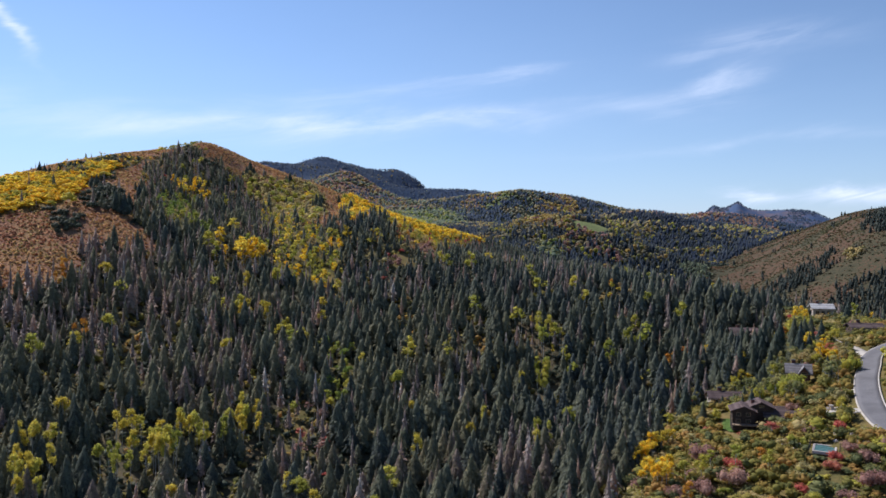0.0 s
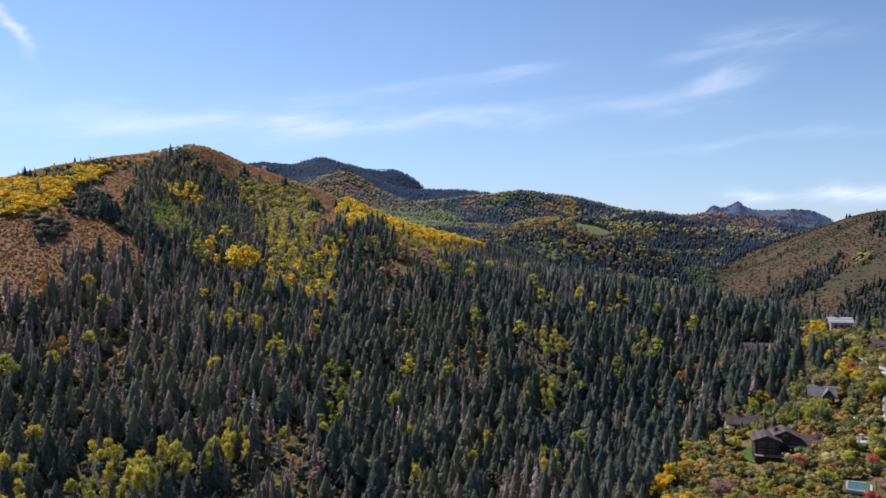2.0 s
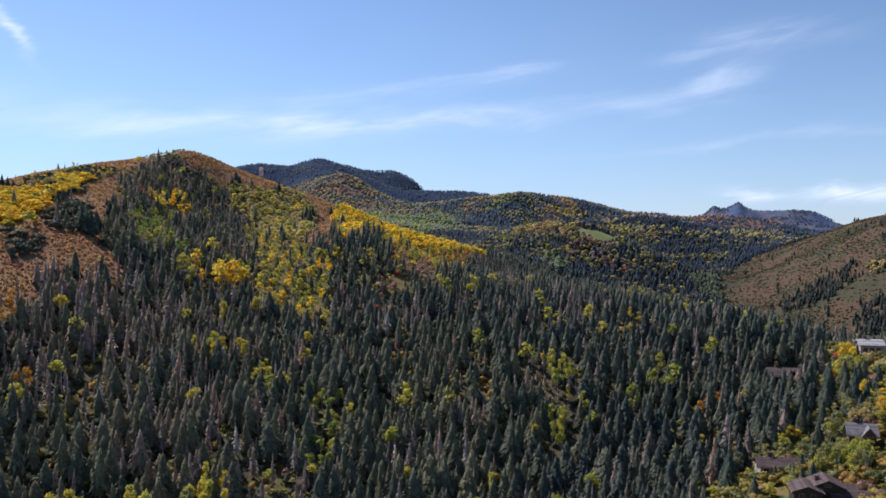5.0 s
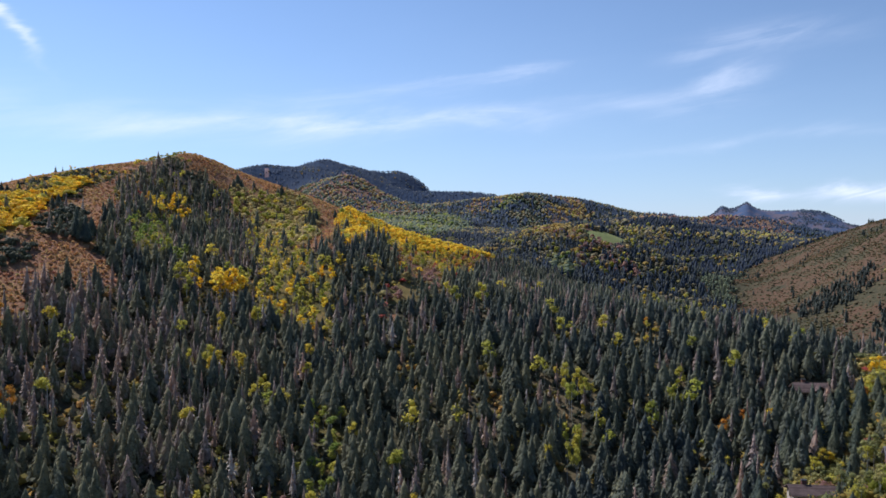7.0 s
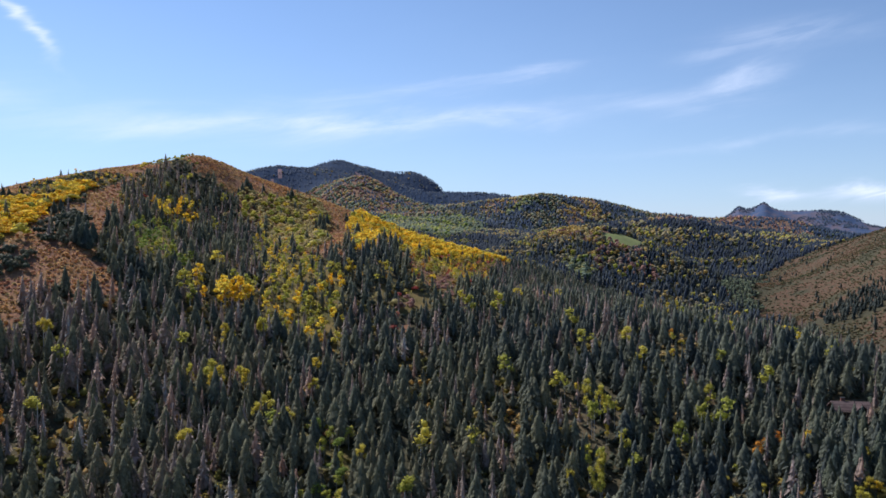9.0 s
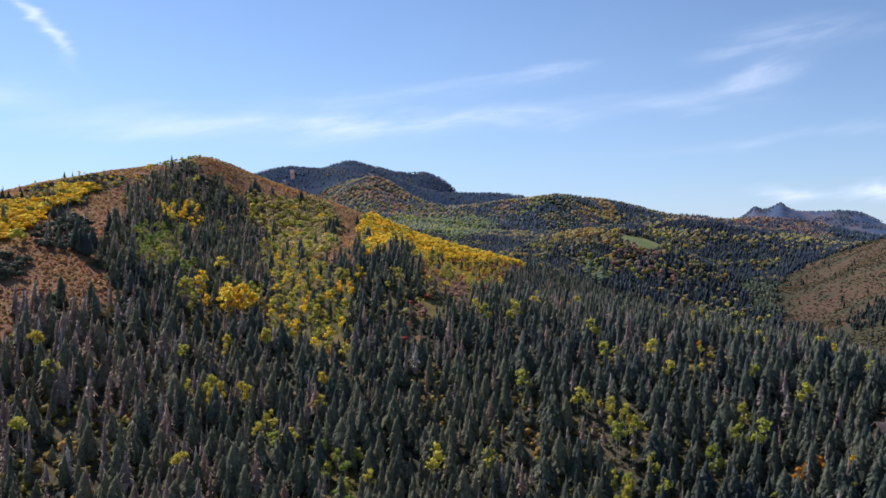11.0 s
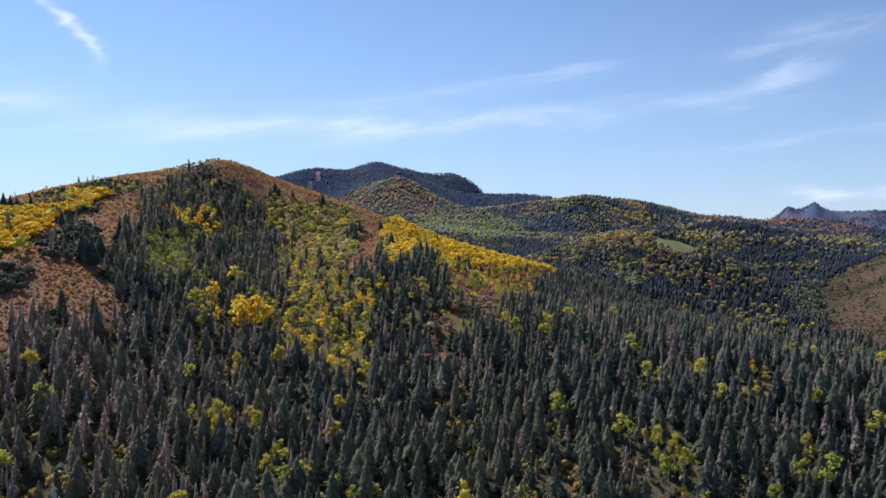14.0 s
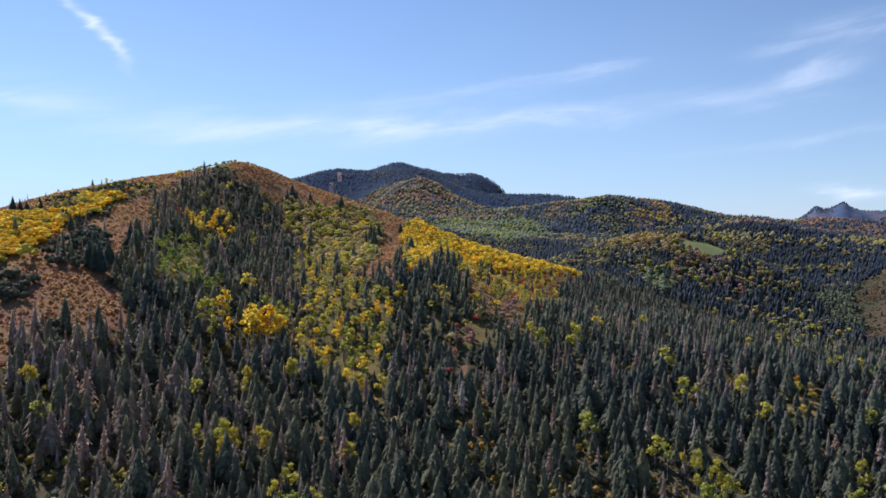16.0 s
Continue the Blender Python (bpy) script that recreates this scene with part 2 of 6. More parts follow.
MAT = {
    "spruce": foliage("spruce needles", [(0.0, (0.101, 0.120, 0.112)), (0.35, (0.166, 0.178, 0.124)), (0.74, (0.252, 0.236, 0.138)), (0.9, (0.30, 0.240, 0.170)), (1.0, (0.35, 0.265, 0.220))], 0.45, 0.35, 1.1),
    "yardfir": foliage("fresh spruce needles", [(0.0, (0.085, 0.112, 0.098)), (0.5, (0.125, 0.150, 0.110)), (1.0, (0.18, 0.19, 0.12))], 0.45, 0.35, 1.1),
    # fir and midfir: aerial haze is put into the needles' blue
    "fir": foliage("fir needles hazed blue", [(0.0, (0.034, 0.052, 0.092)), (0.5, (0.046, 0.064, 0.096)), (1.0, (0.072, 0.085, 0.092))], 0.4, 0.35, 0.8),
    "midfir": foliage("green fir needles hazed blue", [(0.0, (0.058, 0.082, 0.118)), (0.5, (0.080, 0.102, 0.122)), (1.0, (0.125, 0.136, 0.124))], 0.45, 0.35, 0.9),
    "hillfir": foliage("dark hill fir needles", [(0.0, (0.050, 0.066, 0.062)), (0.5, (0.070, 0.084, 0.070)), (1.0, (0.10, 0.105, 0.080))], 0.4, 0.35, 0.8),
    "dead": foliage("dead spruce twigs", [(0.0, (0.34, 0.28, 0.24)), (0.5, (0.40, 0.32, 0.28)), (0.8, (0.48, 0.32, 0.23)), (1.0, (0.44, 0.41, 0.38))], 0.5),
    # distant firs: stronger blue, standing in for the haze before them
    "hazefir": foliage("distant firs hazed blue", [(0.0, (0.032, 0.054, 0.098)), (0.5, (0.042, 0.064, 0.100)), (1.0, (0.062, 0.078, 0.098))], 0.2, 0.3, 0.35),
    "willow": foliage("pale willow leaves", [(0.0, (0.26, 0.27, 0.105)), (0.6, (0.36, 0.34, 0.13)), (1.0, (0.46, 0.39, 0.15))], 0.5, 0.3, 0.3),
    "gold": foliage("golden aspen leaves", [(0.0, (0.80, 0.50, 0.028)), (0.5, (0.86, 0.60, 0.045)), (1.0, (0.78, 0.62, 0.085))], 0.6, 0.3),
    "yellow": foliage("pale yellow aspen leaves", [(0.0, (0.60, 0.46, 0.06)), (0.5, (0.66, 0.53, 0.085)), (1.0, (0.56, 0.52, 0.10))], 0.55, 0.3),
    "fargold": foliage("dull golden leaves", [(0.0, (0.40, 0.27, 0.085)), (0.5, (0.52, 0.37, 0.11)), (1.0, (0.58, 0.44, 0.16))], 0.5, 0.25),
    # hazeolive and hazegreen: leaf colours greyed to carry aerial haze
    "hazeolive": foliage("hazed olive leaves", [(0.0, (0.25, 0.225, 0.15)), (0.5, (0.33, 0.285, 0.165)), (1.0, (0.42, 0.33, 0.18))], 0.45, 0.25),
    "hazegreen": foliage("hazed green leaves", [(0.0, (0.17, 0.215, 0.15)), (0.6, (0.23, 0.27, 0.165)), (1.0, (0.31, 0.32, 0.18))], 0.45, 0.25),
    "lime": foliage("yellow green aspen leaves", [(0.0, (0.34, 0.36, 0.065)), (0.5, (0.48, 0.44, 0.08)), (1.0, (0.60, 0.51, 0.09))], 0.55, 0.25),
    "green": foliage("green aspen leaves", [(0.0, (0.22, 0.29, 0.06)), (0.6, (0.32, 0.37, 0.08)), (1.0, (0.44, 0.43, 0.09))], 0.5, 0.3),
    "oak": foliage("scrub oak leaves", [(0.0, (0.185, 0.185, 0.052)), (0.35, (0.265, 0.235, 0.058)), (0.7, (0.36, 0.275, 0.066)), (1.0, (0.45, 0.265, 0.08))], 0.5, 0.4, 0.5),
    "shrubgreen": foliage("dull green shrub leaves", [(0.0, (0.11, 0.125, 0.05)), (1.0, (0.19, 0.19, 0.07))], 0.35, 0.3, 0.3),
    "olive": foliage("fading oak leaves", [(0.0, (0.44, 0.38, 0.165)), (0.5, (0.54, 0.44, 0.19)), (1.0, (0.60, 0.46, 0.21))], 0.55, 0.3),
    "darkoak": foliage("dark oak leaves", [(0.0, (0.055, 0.070, 0.045)), (0.6, (0.085, 0.095, 0.058)), (1.0, (0.13, 0.12, 0.075))], 0.3, 0.4, 0.7),
    "red": foliage("red maple leaves", [(0.0, (0.52, 0.11, 0.085)), (0.5, (0.56, 0.16, 0.12)), (1.0, (0.54, 0.23, 0.14))], 0.5, 0.5),
    "plum": foliage("bare plum coloured twigs", [(0.0, (0.36, 0.20, 0.165)), (1.0, (0.46, 0.28, 0.21))], 0.5, 0.3),
    "orange": foliage("orange leaves", [(0.0, (0.55, 0.22, 0.03)), (1.0, (0.62, 0.33, 0.05))], 0.35, 0.5),
    "rustbrush": foliage("rust coloured brush", [(0.0, (0.44, 0.21, 0.13)), (0.4, (0.54, 0.28, 0.14)), (0.75, (0.58, 0.36, 0.14)), (1.0, (0.42, 0.32, 0.13))], 0.6, 0.25, 0.2),
    "sage": foliage("grey green sagebrush", [(0.0, (0.075, 0.092, 0.050)), (0.4, (0.13, 0.135, 0.062)), (0.7, (0.195, 0.150, 0.070)), (1.0, (0.26, 0.14, 0.085))], 0.5, 0.3, 0.5),
    "bark": surface("grey brown bark", span((0.07, 0.055, 0.045), (0.16, 0.13, 0.11)), 1.2, 14, 0.95),
    "palebark": surface("pale aspen bark", span((0.30, 0.28, 0.24), (0.58, 0.56, 0.50)), 0.9, 9, 0.85),
    "g_forest": surface("forest floor litter", [(0.3, (0.050, 0.048, 0.030)), (0.5, (0.085, 0.072, 0.042)), (0.7, (0.13, 0.098, 0.056))], 0.06, 0.9, 0.95, spec=0.03),
    "g_rust": surface("rust brown brush slope", [(0.25, (0.16, 0.088, 0.060)), (0.42, (0.235, 0.122, 0.075)), (0.58, (0.275, 0.158, 0.076)), (0.75, (0.18, 0.128, 0.066))], 0.05, 0.9, 0.95, 0.8, spec=0.03),
    "g_dry": surface("dry olive hillside grass", [(0.2, (0.034, 0.034, 0.024)), (0.36, (0.056, 0.052, 0.033)), (0.46, (0.070, 0.062, 0.037)), (0.56, (0.112, 0.062, 0.042)), (0.66, (0.062, 0.056, 0.035)), (0.8, (0.042, 0.043, 0.028))], 0.016, 0.4, 0.95, 0.8, spec=0.03),
    "g_yard": surface("dry grass and soil", [(0.3, (0.085, 0.078, 0.03)), (0.5, (0.13, 0.105, 0.04)), (0.7, (0.19, 0.13, 0.055))], 0.06, 0.8, 0.95, spec=0.03),
    "g_meadow": surface("green mountain meadow", span((0.13, 0.15, 0.06), (0.20, 0.21, 0.085)), 0.02, 0.3, 0.95, spec=0.03),
    "g_far": surface("far wooded slope", [(0.25, (0.016, 0.022, 0.018)), (0.5, (0.026, 0.030, 0.020)), (0.7, (0.046, 0.046, 0.022)), (0.85, (0.085, 0.062, 0.032))], 0.006, 0.06, 0.95, spec=0.03),
    "g_bald": surface("brown bare ridge", span((0.14, 0.088, 0.062), (0.23, 0.14, 0.088)), 0.008, 0.09, 0.95, spec=0.03),
    # shale of the distant peaks, its blue painted in for haze
    "g_rock": surface("shale slopes hazed blue", [(0.32, (0.050, 0.078, 0.140)), (0.46, (0.070, 0.090, 0.145)), (0.54, (0.11, 0.100, 0.130)), (0.66, (0.13, 0.108, 0.130)), (0.78, (0.070, 0.092, 0.138))], 0.009, 0.05, 0.95, 1.0, spec=0.03),
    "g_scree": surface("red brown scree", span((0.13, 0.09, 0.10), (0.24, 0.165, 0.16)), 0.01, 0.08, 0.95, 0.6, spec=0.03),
    # forest floor with distance haze mixed into the colour
    "g_peak": surface("forest floor of the far peak, hazed blue", span((0.020, 0.036, 0.070), (0.034, 0.048, 0.078)), 0.006, 0.06, 0.95, spec=0.03),
    "g_field": surface("orange brown dry grass", [(0.3, (0.20, 0.11, 0.05)), (0.5, (0.28, 0.165, 0.07)), (0.7, (0.23, 0.16, 0.07))], 0.08, 1.2, 0.95, spec=0.03),
    "lawn": surface("mown lawn", span((0.09, 0.16, 0.03), (0.16, 0.24, 0.05)), 0.3, 4, 0.9),
    "asphalt": surface("grey weathered asphalt", span((0.105, 0.098, 0.098), (0.165, 0.155, 0.155)), 0.12, 3, 0.85, 0.1),
    "concrete": surface("pale concrete", span((0.34, 0.30, 0.25), (0.48, 0.43, 0.37)), 0.4, 5, 0.85, 0.15),
    "shingle": surface("brown roof shingles", span((0.068, 0.047, 0.044), (0.125, 0.090, 0.083)), 0.5, 6, 0.9, 0.5, random=0.35, spec=0.1),
    "greyshingle": surface("grey roof shingles", span((0.12, 0.108, 0.108), (0.21, 0.19, 0.185)), 0.5, 6, 0.9, 0.5, random=0.35, spec=0.1),
    "paleshingle": surface("pale grey roof shingles", span((0.28, 0.26, 0.25), (0.42, 0.40, 0.38)), 0.5, 6, 0.8, 0.5, random=0.35),
    "darkwood": surface("dark stained timber", span((0.035, 0.024, 0.018), (0.075, 0.05, 0.038)), 0.8, 8, 0.75, 0.4, random=0.3),
    "redwood": surface("red brown timber cladding", span((0.10, 0.045, 0.035), (0.17, 0.075, 0.055)), 0.8, 8, 0.75, 0.4, random=0.3),
    "stucco": surface("pale tan stucco", span((0.30, 0.25, 0.20), (0.42, 0.36, 0.30)), 0.6, 9, 0.9, 0.2),
    "trimwood": surface("tan timber trim", span((0.20, 0.14, 0.09), (0.30, 0.22, 0.15)), 1.0, 8, 0.7, 0.2),
    "stone": surface("pale boulders", span((0.27, 0.23, 0.20), (0.46, 0.40, 0.36)), 0.7, 5, 0.9, 0.6, random=0.3),
    "metal": surface("dark painted metal", span((0.05, 0.05, 0.05), (0.08, 0.08, 0.08)), 1, 9, 0.5, 0.05, 0.6),
    "paint": surface("white car paint", span((0.70, 0.70, 0.70), (0.80, 0.80, 0.80)), 1, 9, 0.25, 0.0, 0.0, spec=0.6),
    "rubber": surface("black rubber", span((0.02, 0.02, 0.02), (0.035, 0.035, 0.035)), 1, 9, 0.85, 0.05),
    "cover": surface("turquoise pool cover", span((0.05, 0.125, 0.125), (0.085, 0.17, 0.165)), 0.4, 3, 0.45, 0.1),
}


def glass_material():
    m, n, link, b = nodes_of("dark window glass")
    b.inputs["Base Color"].default_value = (0.02, 0.025, 0.03, 1)
    b.inputs["Roughness"].default_value, b.inputs["Specular IOR Level"].default_value = 0.06, 0.8
    return m


MAT["glass"] = glass_material()

# ---- terrain: smooth mounds (east, north, height, two radii, turn in degrees) with gullies and bumps ----
NEAR_HILL = [
    (133, 352, -4.5, 17, 17, 0),
    (93, 263, 5, 13, 11, 0),
    (-199, 672, 8, 17, 36, 0),
    (186, 386, 8, 38, 42, 0),
    (-195, 731, 102.5, 82, 112, -28),
    (-359, 605, 56, 117, 136, 28),
    (-55, 537, 40, 45, 90, 12),
    (-19, 632, 28, 94, 138, 14),
    (-192, 468, 30, 91, 139, 6),
    (-63, 314, 15, 123, 76, 16),
    (76, 438, 20, 83, 81, 2),
    (152, 336, 22, 52, 133, 36),
    (105, 204, 26, 71, 76, 1),
    (-123, 240, 1, 80, 80, 0),
    (225, 269, 16, 102, 92, 5),
    (-234, 460, 47, 95, 110, 13),
    (86, 303, -20, 76, 44, 37),
    (201, 389, 12, 83, 105, 10),
    (16, 771, 8, 54, 164, 38),
    (-72, 738, 14, 52, 52, 0),
    (-285, 610, 5, 90, 90, 0),
    (74, 572, 11, 46, 58, 0),
    (176, 543, 25, 66, 56, 10),
    (18, 770, 9, 55, 60, 0),
]
VALLEY_SLOPES_BEHIND_THE_HILL = [
    (165, 1045, 56, 100, 210, -20),
    (-189, 1550, 58, 347, 320, -4),
    (384, 1095, -47, 108, 390, -15),
]
DRY_HILL = [
    (603, 1078, 92, 135, 192, 12),
    (328, 962, 31, 209, 83, -25),
    (344, 734, 20, 104, 87, 3),
    (440, 747, 67, 76, 151, -4),
]
DARK_WOODED_RIDGE = [
    (484, 1503, 54, 140, 140, -8),
    (383, 1453, 7, 114, 114, 0),
    (355, 1600, 36, 105, 95, -8),
    (798, 1611, 32, 238, 130, -7),
]
SECOND_RANGE = [
    (187, 2168, 126, 231, 140, 38),
    (415, 2359, 65, 210, 140, -30),
    (-74, 1761, 30, 234, 164, 3),
    (-296, 2230, 132, 105, 200, 8),
    (-165, 2230, 50, 150, 180, 0),
    (789, 2167, 74, 203, 140, 10),
]
DARK_PEAK = [
    (-456, 3080, 279, 185, 466, -5),
    (-194, 3541, 178, 150, 235, 0),
    (-80, 3520, 46, 85, 200, 0),
    (-801, 2522, 168, 259, 140, -4),
    (68, 2814, 169, 286, 198, -3),
]
DISTANT_PEAKS = [
    (1620, 4131, 98, 270, 190, -21),
    (1850, 4043, 50, 105, 150, -24),
    (-2330, 3380, 128, 330, 220, 34),
]
SHARP_PEAKS = [
    (1432, 4198, 66, 52, 340, -19),
    (1550, 4164, 62, 44, 340, -20),
]
MOUNDS = NEAR_HILL + VALLEY_SLOPES_BEHIND_THE_HILL + DRY_HILL + DARK_WOODED_RIDGE + SECOND_RANGE + DARK_PEAK + DISTANT_PEAKS


def lattice(i, j, seed):
    h = (i.astype(np.int64) * 374761393 + j.astype(np.int64) * 668265263 + seed * 974711) & 0x7FFFFFFF
    h = ((h ^ (h >> 13)) * 1274126177) & 0x7FFFFFFF
    return ((h ^ (h >> 16)) & 0xFFFF) / 65535.0


def value_noise(x, y, seed=0):
    i, j = np.floor(x), np.floor(y)
    u, v = x - i, y - j
    u, v = u * u * (3 - 2 * u), v * v * (3 - 2 * v)
    a, b = lattice(i, j, seed), lattice(i + 1, j, seed)
    c, d = lattice(i, j + 1, seed), lattice(i + 1, j + 1, seed)
    return (a * (1 - u) + b * u) * (1 - v) + (c * (1 - u) + d * u) * v


def fbm(x, y, size, octaves=3, seed=0):
    x, y = np.asarray(x, float), np.asarray(y, float)
    total, gain = np.zeros(np.broadcast(x, y).shape), 0.5
    for k in range(octaves):
        total = total + gain * (2 * value_noise(x / size + 31.7 * k, y / size - 17.3 * k, seed + k) - 1)
        size, gain = size / 2.1, gain / 2
    return total


def height(x, y):
    x, y = np.asarray(x, float), np.asarray(y, float)
    r = np.hypot(x, y)
    z = -95 + 25 * np.clip((r - 100) / 600, 0, 1) + 0.012 * np.clip(r - 700, 0, None)
    for cx, cy, h, rx, ry, turn in MOUNDS:
        a = radians(turn)
        u = ((x - cx) * math.cos(a) + (y - cy) * math.sin(a)) / rx
        v = ((y - cy) * math.cos(a) - (x - cx) * math.sin(a)) / ry
        z = z + h * np.exp(-0.5 * (u * u + v * v))
    for cx, cy, h, rx, ry, turn in SHARP_PEAKS:
        a = radians(turn)
        u = ((x - cx) * math.cos(a) + (y - cy) * math.sin(a)) / rx
        v = ((y - cy) * math.cos(a) - (x - cx) * math.sin(a)) / ry
        z = z + h * np.exp(0.2 - np.sqrt(u * u + v * v + 0.09))
    houses = np.clip((x - 60) / 40, 0, 1) * np.clip((440 - y) / 60, 0, 1)
    far = np.clip((r - 850) / 900, 0, 1)
    z = z + (1 - houses) * (1 - far) * (1.6 * fbm(x, y, 45, 3, 5) + 2.0 * fbm(x, y, 120, 2, 9))
    gully = np.abs(fbm(x, y, 340, 4, 21))
    calm = np.clip((4000 - r) / 400, 0.45, 1)
    z = z + far * calm * (0.010 * r * (0.25 - gully) * 1.3 + 0.0035 * r * fbm(x, y, 120, 3, 33))
    z = z + 8 * np.clip((r - 3900) / 200, 0, 1) * fbm(x, y, 95, 3, 37)
    return z


# ---- mesh tools ----
def mesh_from(name, verts, tris, materials, index=None, tint=None):
    """One mesh from arrays of points and triangles; index: a material slot per triangle; tint: a tone per point."""
    verts, tris = np.asarray(verts, np.float32), np.asarray(tris, np.int32)
    me = bpy.data.meshes.new(name)
    me.vertices.add(len(verts))
    me.vertices.foreach_set("co", verts.ravel())
    size = tris.shape[1]
    me.loops.add(tris.size)
    me.loops.foreach_set("vertex_index", tris.ravel())
    me.polygons.add(len(tris))
    me.polygons.foreach_set("loop_start", np.arange(0, tris.size, size, dtype=np.int32))
    for m in materials:
        me.materials.append(MAT[m])
    if index is not None:
        me.polygons.foreach_set("material_index", np.asarray(index, np.int32))
    if tint is not None:
        me.attributes.new("tint", "FLOAT", "POINT").data.foreach_set("value", np.asarray(tint, np.float32))
    me.update(calc_edges=True)
    return me


def part(name, bm, material, parent, label=""):
    """Links a bmesh as one mesh object under a thing or a part."""
    me = bpy.data.meshes.new(name)
    bm.to_mesh(me)
    bm.free()
    me.materials.append(MAT[material])
    ob = new(name, me)
    ob.parent = parent
    return tagged(ob, label)


def thing(name, label, category, m, group="", kind=""):
    ob = new(name)
    ob.empty_display_size = 0.5
    ob.matrix_world = m
    return tagged(ob, label, category, group, kind)


def box(w, d, h, x=0, y=0, z=0, bevel=0.0, bm=None):
    """A block standing on z, centred on x, y."""
    bm = bm or bmesh.new()
    made = bmesh.ops.create_cube(bm, size=1, matrix=Matrix.Translation((x, y, z + h / 2)) @ Matrix.Diagonal((w, d, h, 1)))
    if bevel:
        edges = {e for v in made["verts"] for e in v.link_edges}
        bmesh.ops.bevel(bm, geom=list(edges), offset=bevel, segments=1, affect="EDGES")
    return bm


def inside(x, y, polygon):
    hit = np.zeros(np.shape(x), bool)
    for (x0, y0), (x1, y1) in zip(polygon, polygon[1:] + polygon[:1]):
        cross = (y0 > y) != (y1 > y)
        hit ^= cross & (x < (x1 - x0) * (y - y0) / ((y1 - y0) or 1e-9) + x0)
    return hit


# ---- vegetation plan: outlines on the ground, later ones lie over earlier ones ----
ZONES = []


def zone(kind, outline):
    ZONES.append((kind, outline))


zone("rust", [(-420, 470), (-330, 560), (-330, 680), (-260, 800), (-180, 820), (-60, 830), (60, 830), (30, 720), (-20, 600), (-60, 590), (-92, 661), (-78, 540), (-72, 500), (-80, 500), (-92, 558), (-124, 644), (-156, 650), (-181, 643), (-203, 649), (-225, 604), (-193, 524), (-181, 481), (-172, 455), (-162, 432), (-154, 410), (-158, 402), (-174, 396), (-177, 384), (-170, 370), (-172, 358), (-190, 345), (-420, 380)])
zone("olive", [(-165, 665), (-139, 686), (-117, 701), (-105, 665), (-82, 535), (-80, 502), (-106, 525), (-135, 583), (-155, 625)])
zone("limegold", [(-143, 610), (-108, 532), (-80, 498), (-64, 488), (-58, 451), (-54, 421), (-56, 403), (-65, 406), (-78, 412), (-96, 429), (-110, 434), (-109, 457), (-101, 450), (-99, 473), (-116, 499)])
zone("rust", [(-150, 700), (-117, 701), (-105, 665), (-95, 624), (-82, 535), (-71, 503), (-64, 509), (-75, 600), (-81, 672), (-90, 707), (-70, 800), (-160, 800)])
zone("crest", [(-42, 600), (-30, 500), (-27, 487), (-17, 480), (-5, 491), (10, 560), (20, 650), (32, 740), (15, 760), (-5, 730), (-32, 704)])
zone("gold", [(-92, 700), (-87, 685), (-75, 640), (-62, 530), (-52, 509), (-46, 519), (-42, 600), (-38, 690), (-20, 700), (-5, 715), (10, 732), (40, 800), (-20, 830), (-60, 815), (-85, 770)])
zone("goldmix", [(-194, 565), (-182, 597), (-171, 572), (-161, 538), (-169, 533), (-184, 543)])
zone("green", [(-176, 513), (-175, 539), (-165, 541), (-147, 476), (-152, 460), (-161, 467)])
zone("green", [(-144, 472), (-142, 495), (-132, 465), (-136, 451)])
zone("goldmix", [(-128, 434), (-117, 439), (-100, 443), (-94, 431), (-108, 423), (-121, 421)])
zone("limegold", [(-87, 446), (-66, 441), (-56, 437), (-53, 413), (-51, 392), (-61, 395), (-71, 412), (-90, 428)])
zone("lime", [(-226, 635), (-192, 645), (-180, 690), (-205, 715), (-228, 690)])
zone("gold", [(-310, 500), (-240, 500), (-231, 503), (-222, 485), (-215, 463), (-213, 440), (-226, 420), (-300, 395)])
zone("goldmix", [(-248, 495), (-262, 554), (-262, 602), (-224, 602), (-222, 571), (-226, 551), (-216, 516), (-222, 490)])
zone("gold", [(-245, 485), (-236, 510), (-245, 552), (-232, 572), (-224, 556), (-222, 510), (-219, 478), (-219, 452)])
zone("rust", [(-203, 652), (-199, 690), (-190, 720), (-165, 720), (-160, 676), (-187, 654)])
zone("darkoak", [(-211, 464), (-208, 491), (-188, 480), (-178, 463), (-184, 447), (-197, 444)])
zone("darkoak", [(-212, 421), (-195, 423), (-188, 411), (-189, 403), (-198, 403)])
zone("darkoak", [(-174, 398), (-168, 404), (-156, 401), (-157, 394), (-163, 388)])
zone("redmix", [(-32, 472), (-20, 473), (-12, 500), (-5, 495), (-6, 456), (-20, 444), (-31, 446)])
zone("orangemix", [(-50, 495), (-42, 497), (-36, 480), (-38, 450), (-44, 456)])
zone("rustgap", [(-34, 444), (-29, 445), (-24, 425), (-28, 424)])
zone("understorey", [(-59, 336), (-39, 341), (-33, 320), (-38, 289), (-43, 270), (-53, 260), (-49, 305)])
zone("bare", [(-62, 276), (-51, 287), (-39, 277), (-37, 253), (-48, 245), (-58, 255)])
zone("browned", [(20, 270), (30, 288), (40, 278), (31, 225), (22, 208), (15, 221)])
zone("aspenmix", [(34, 365), (55, 373), (52, 331), (45, 305), (33, 306), (40, 337)])
zone("orangemix", [(78, 420), (96, 425), (92, 385), (80, 380)])
zone("redmix", [(106, 418), (118, 420), (116, 395), (106, 396)])
zone("yard", [(30, 150), (59, 236), (81, 276), (94, 288), (106, 293), (124, 300), (138, 330), (150, 350), (165, 385), (230, 400), (260, 330), (260, 150)])
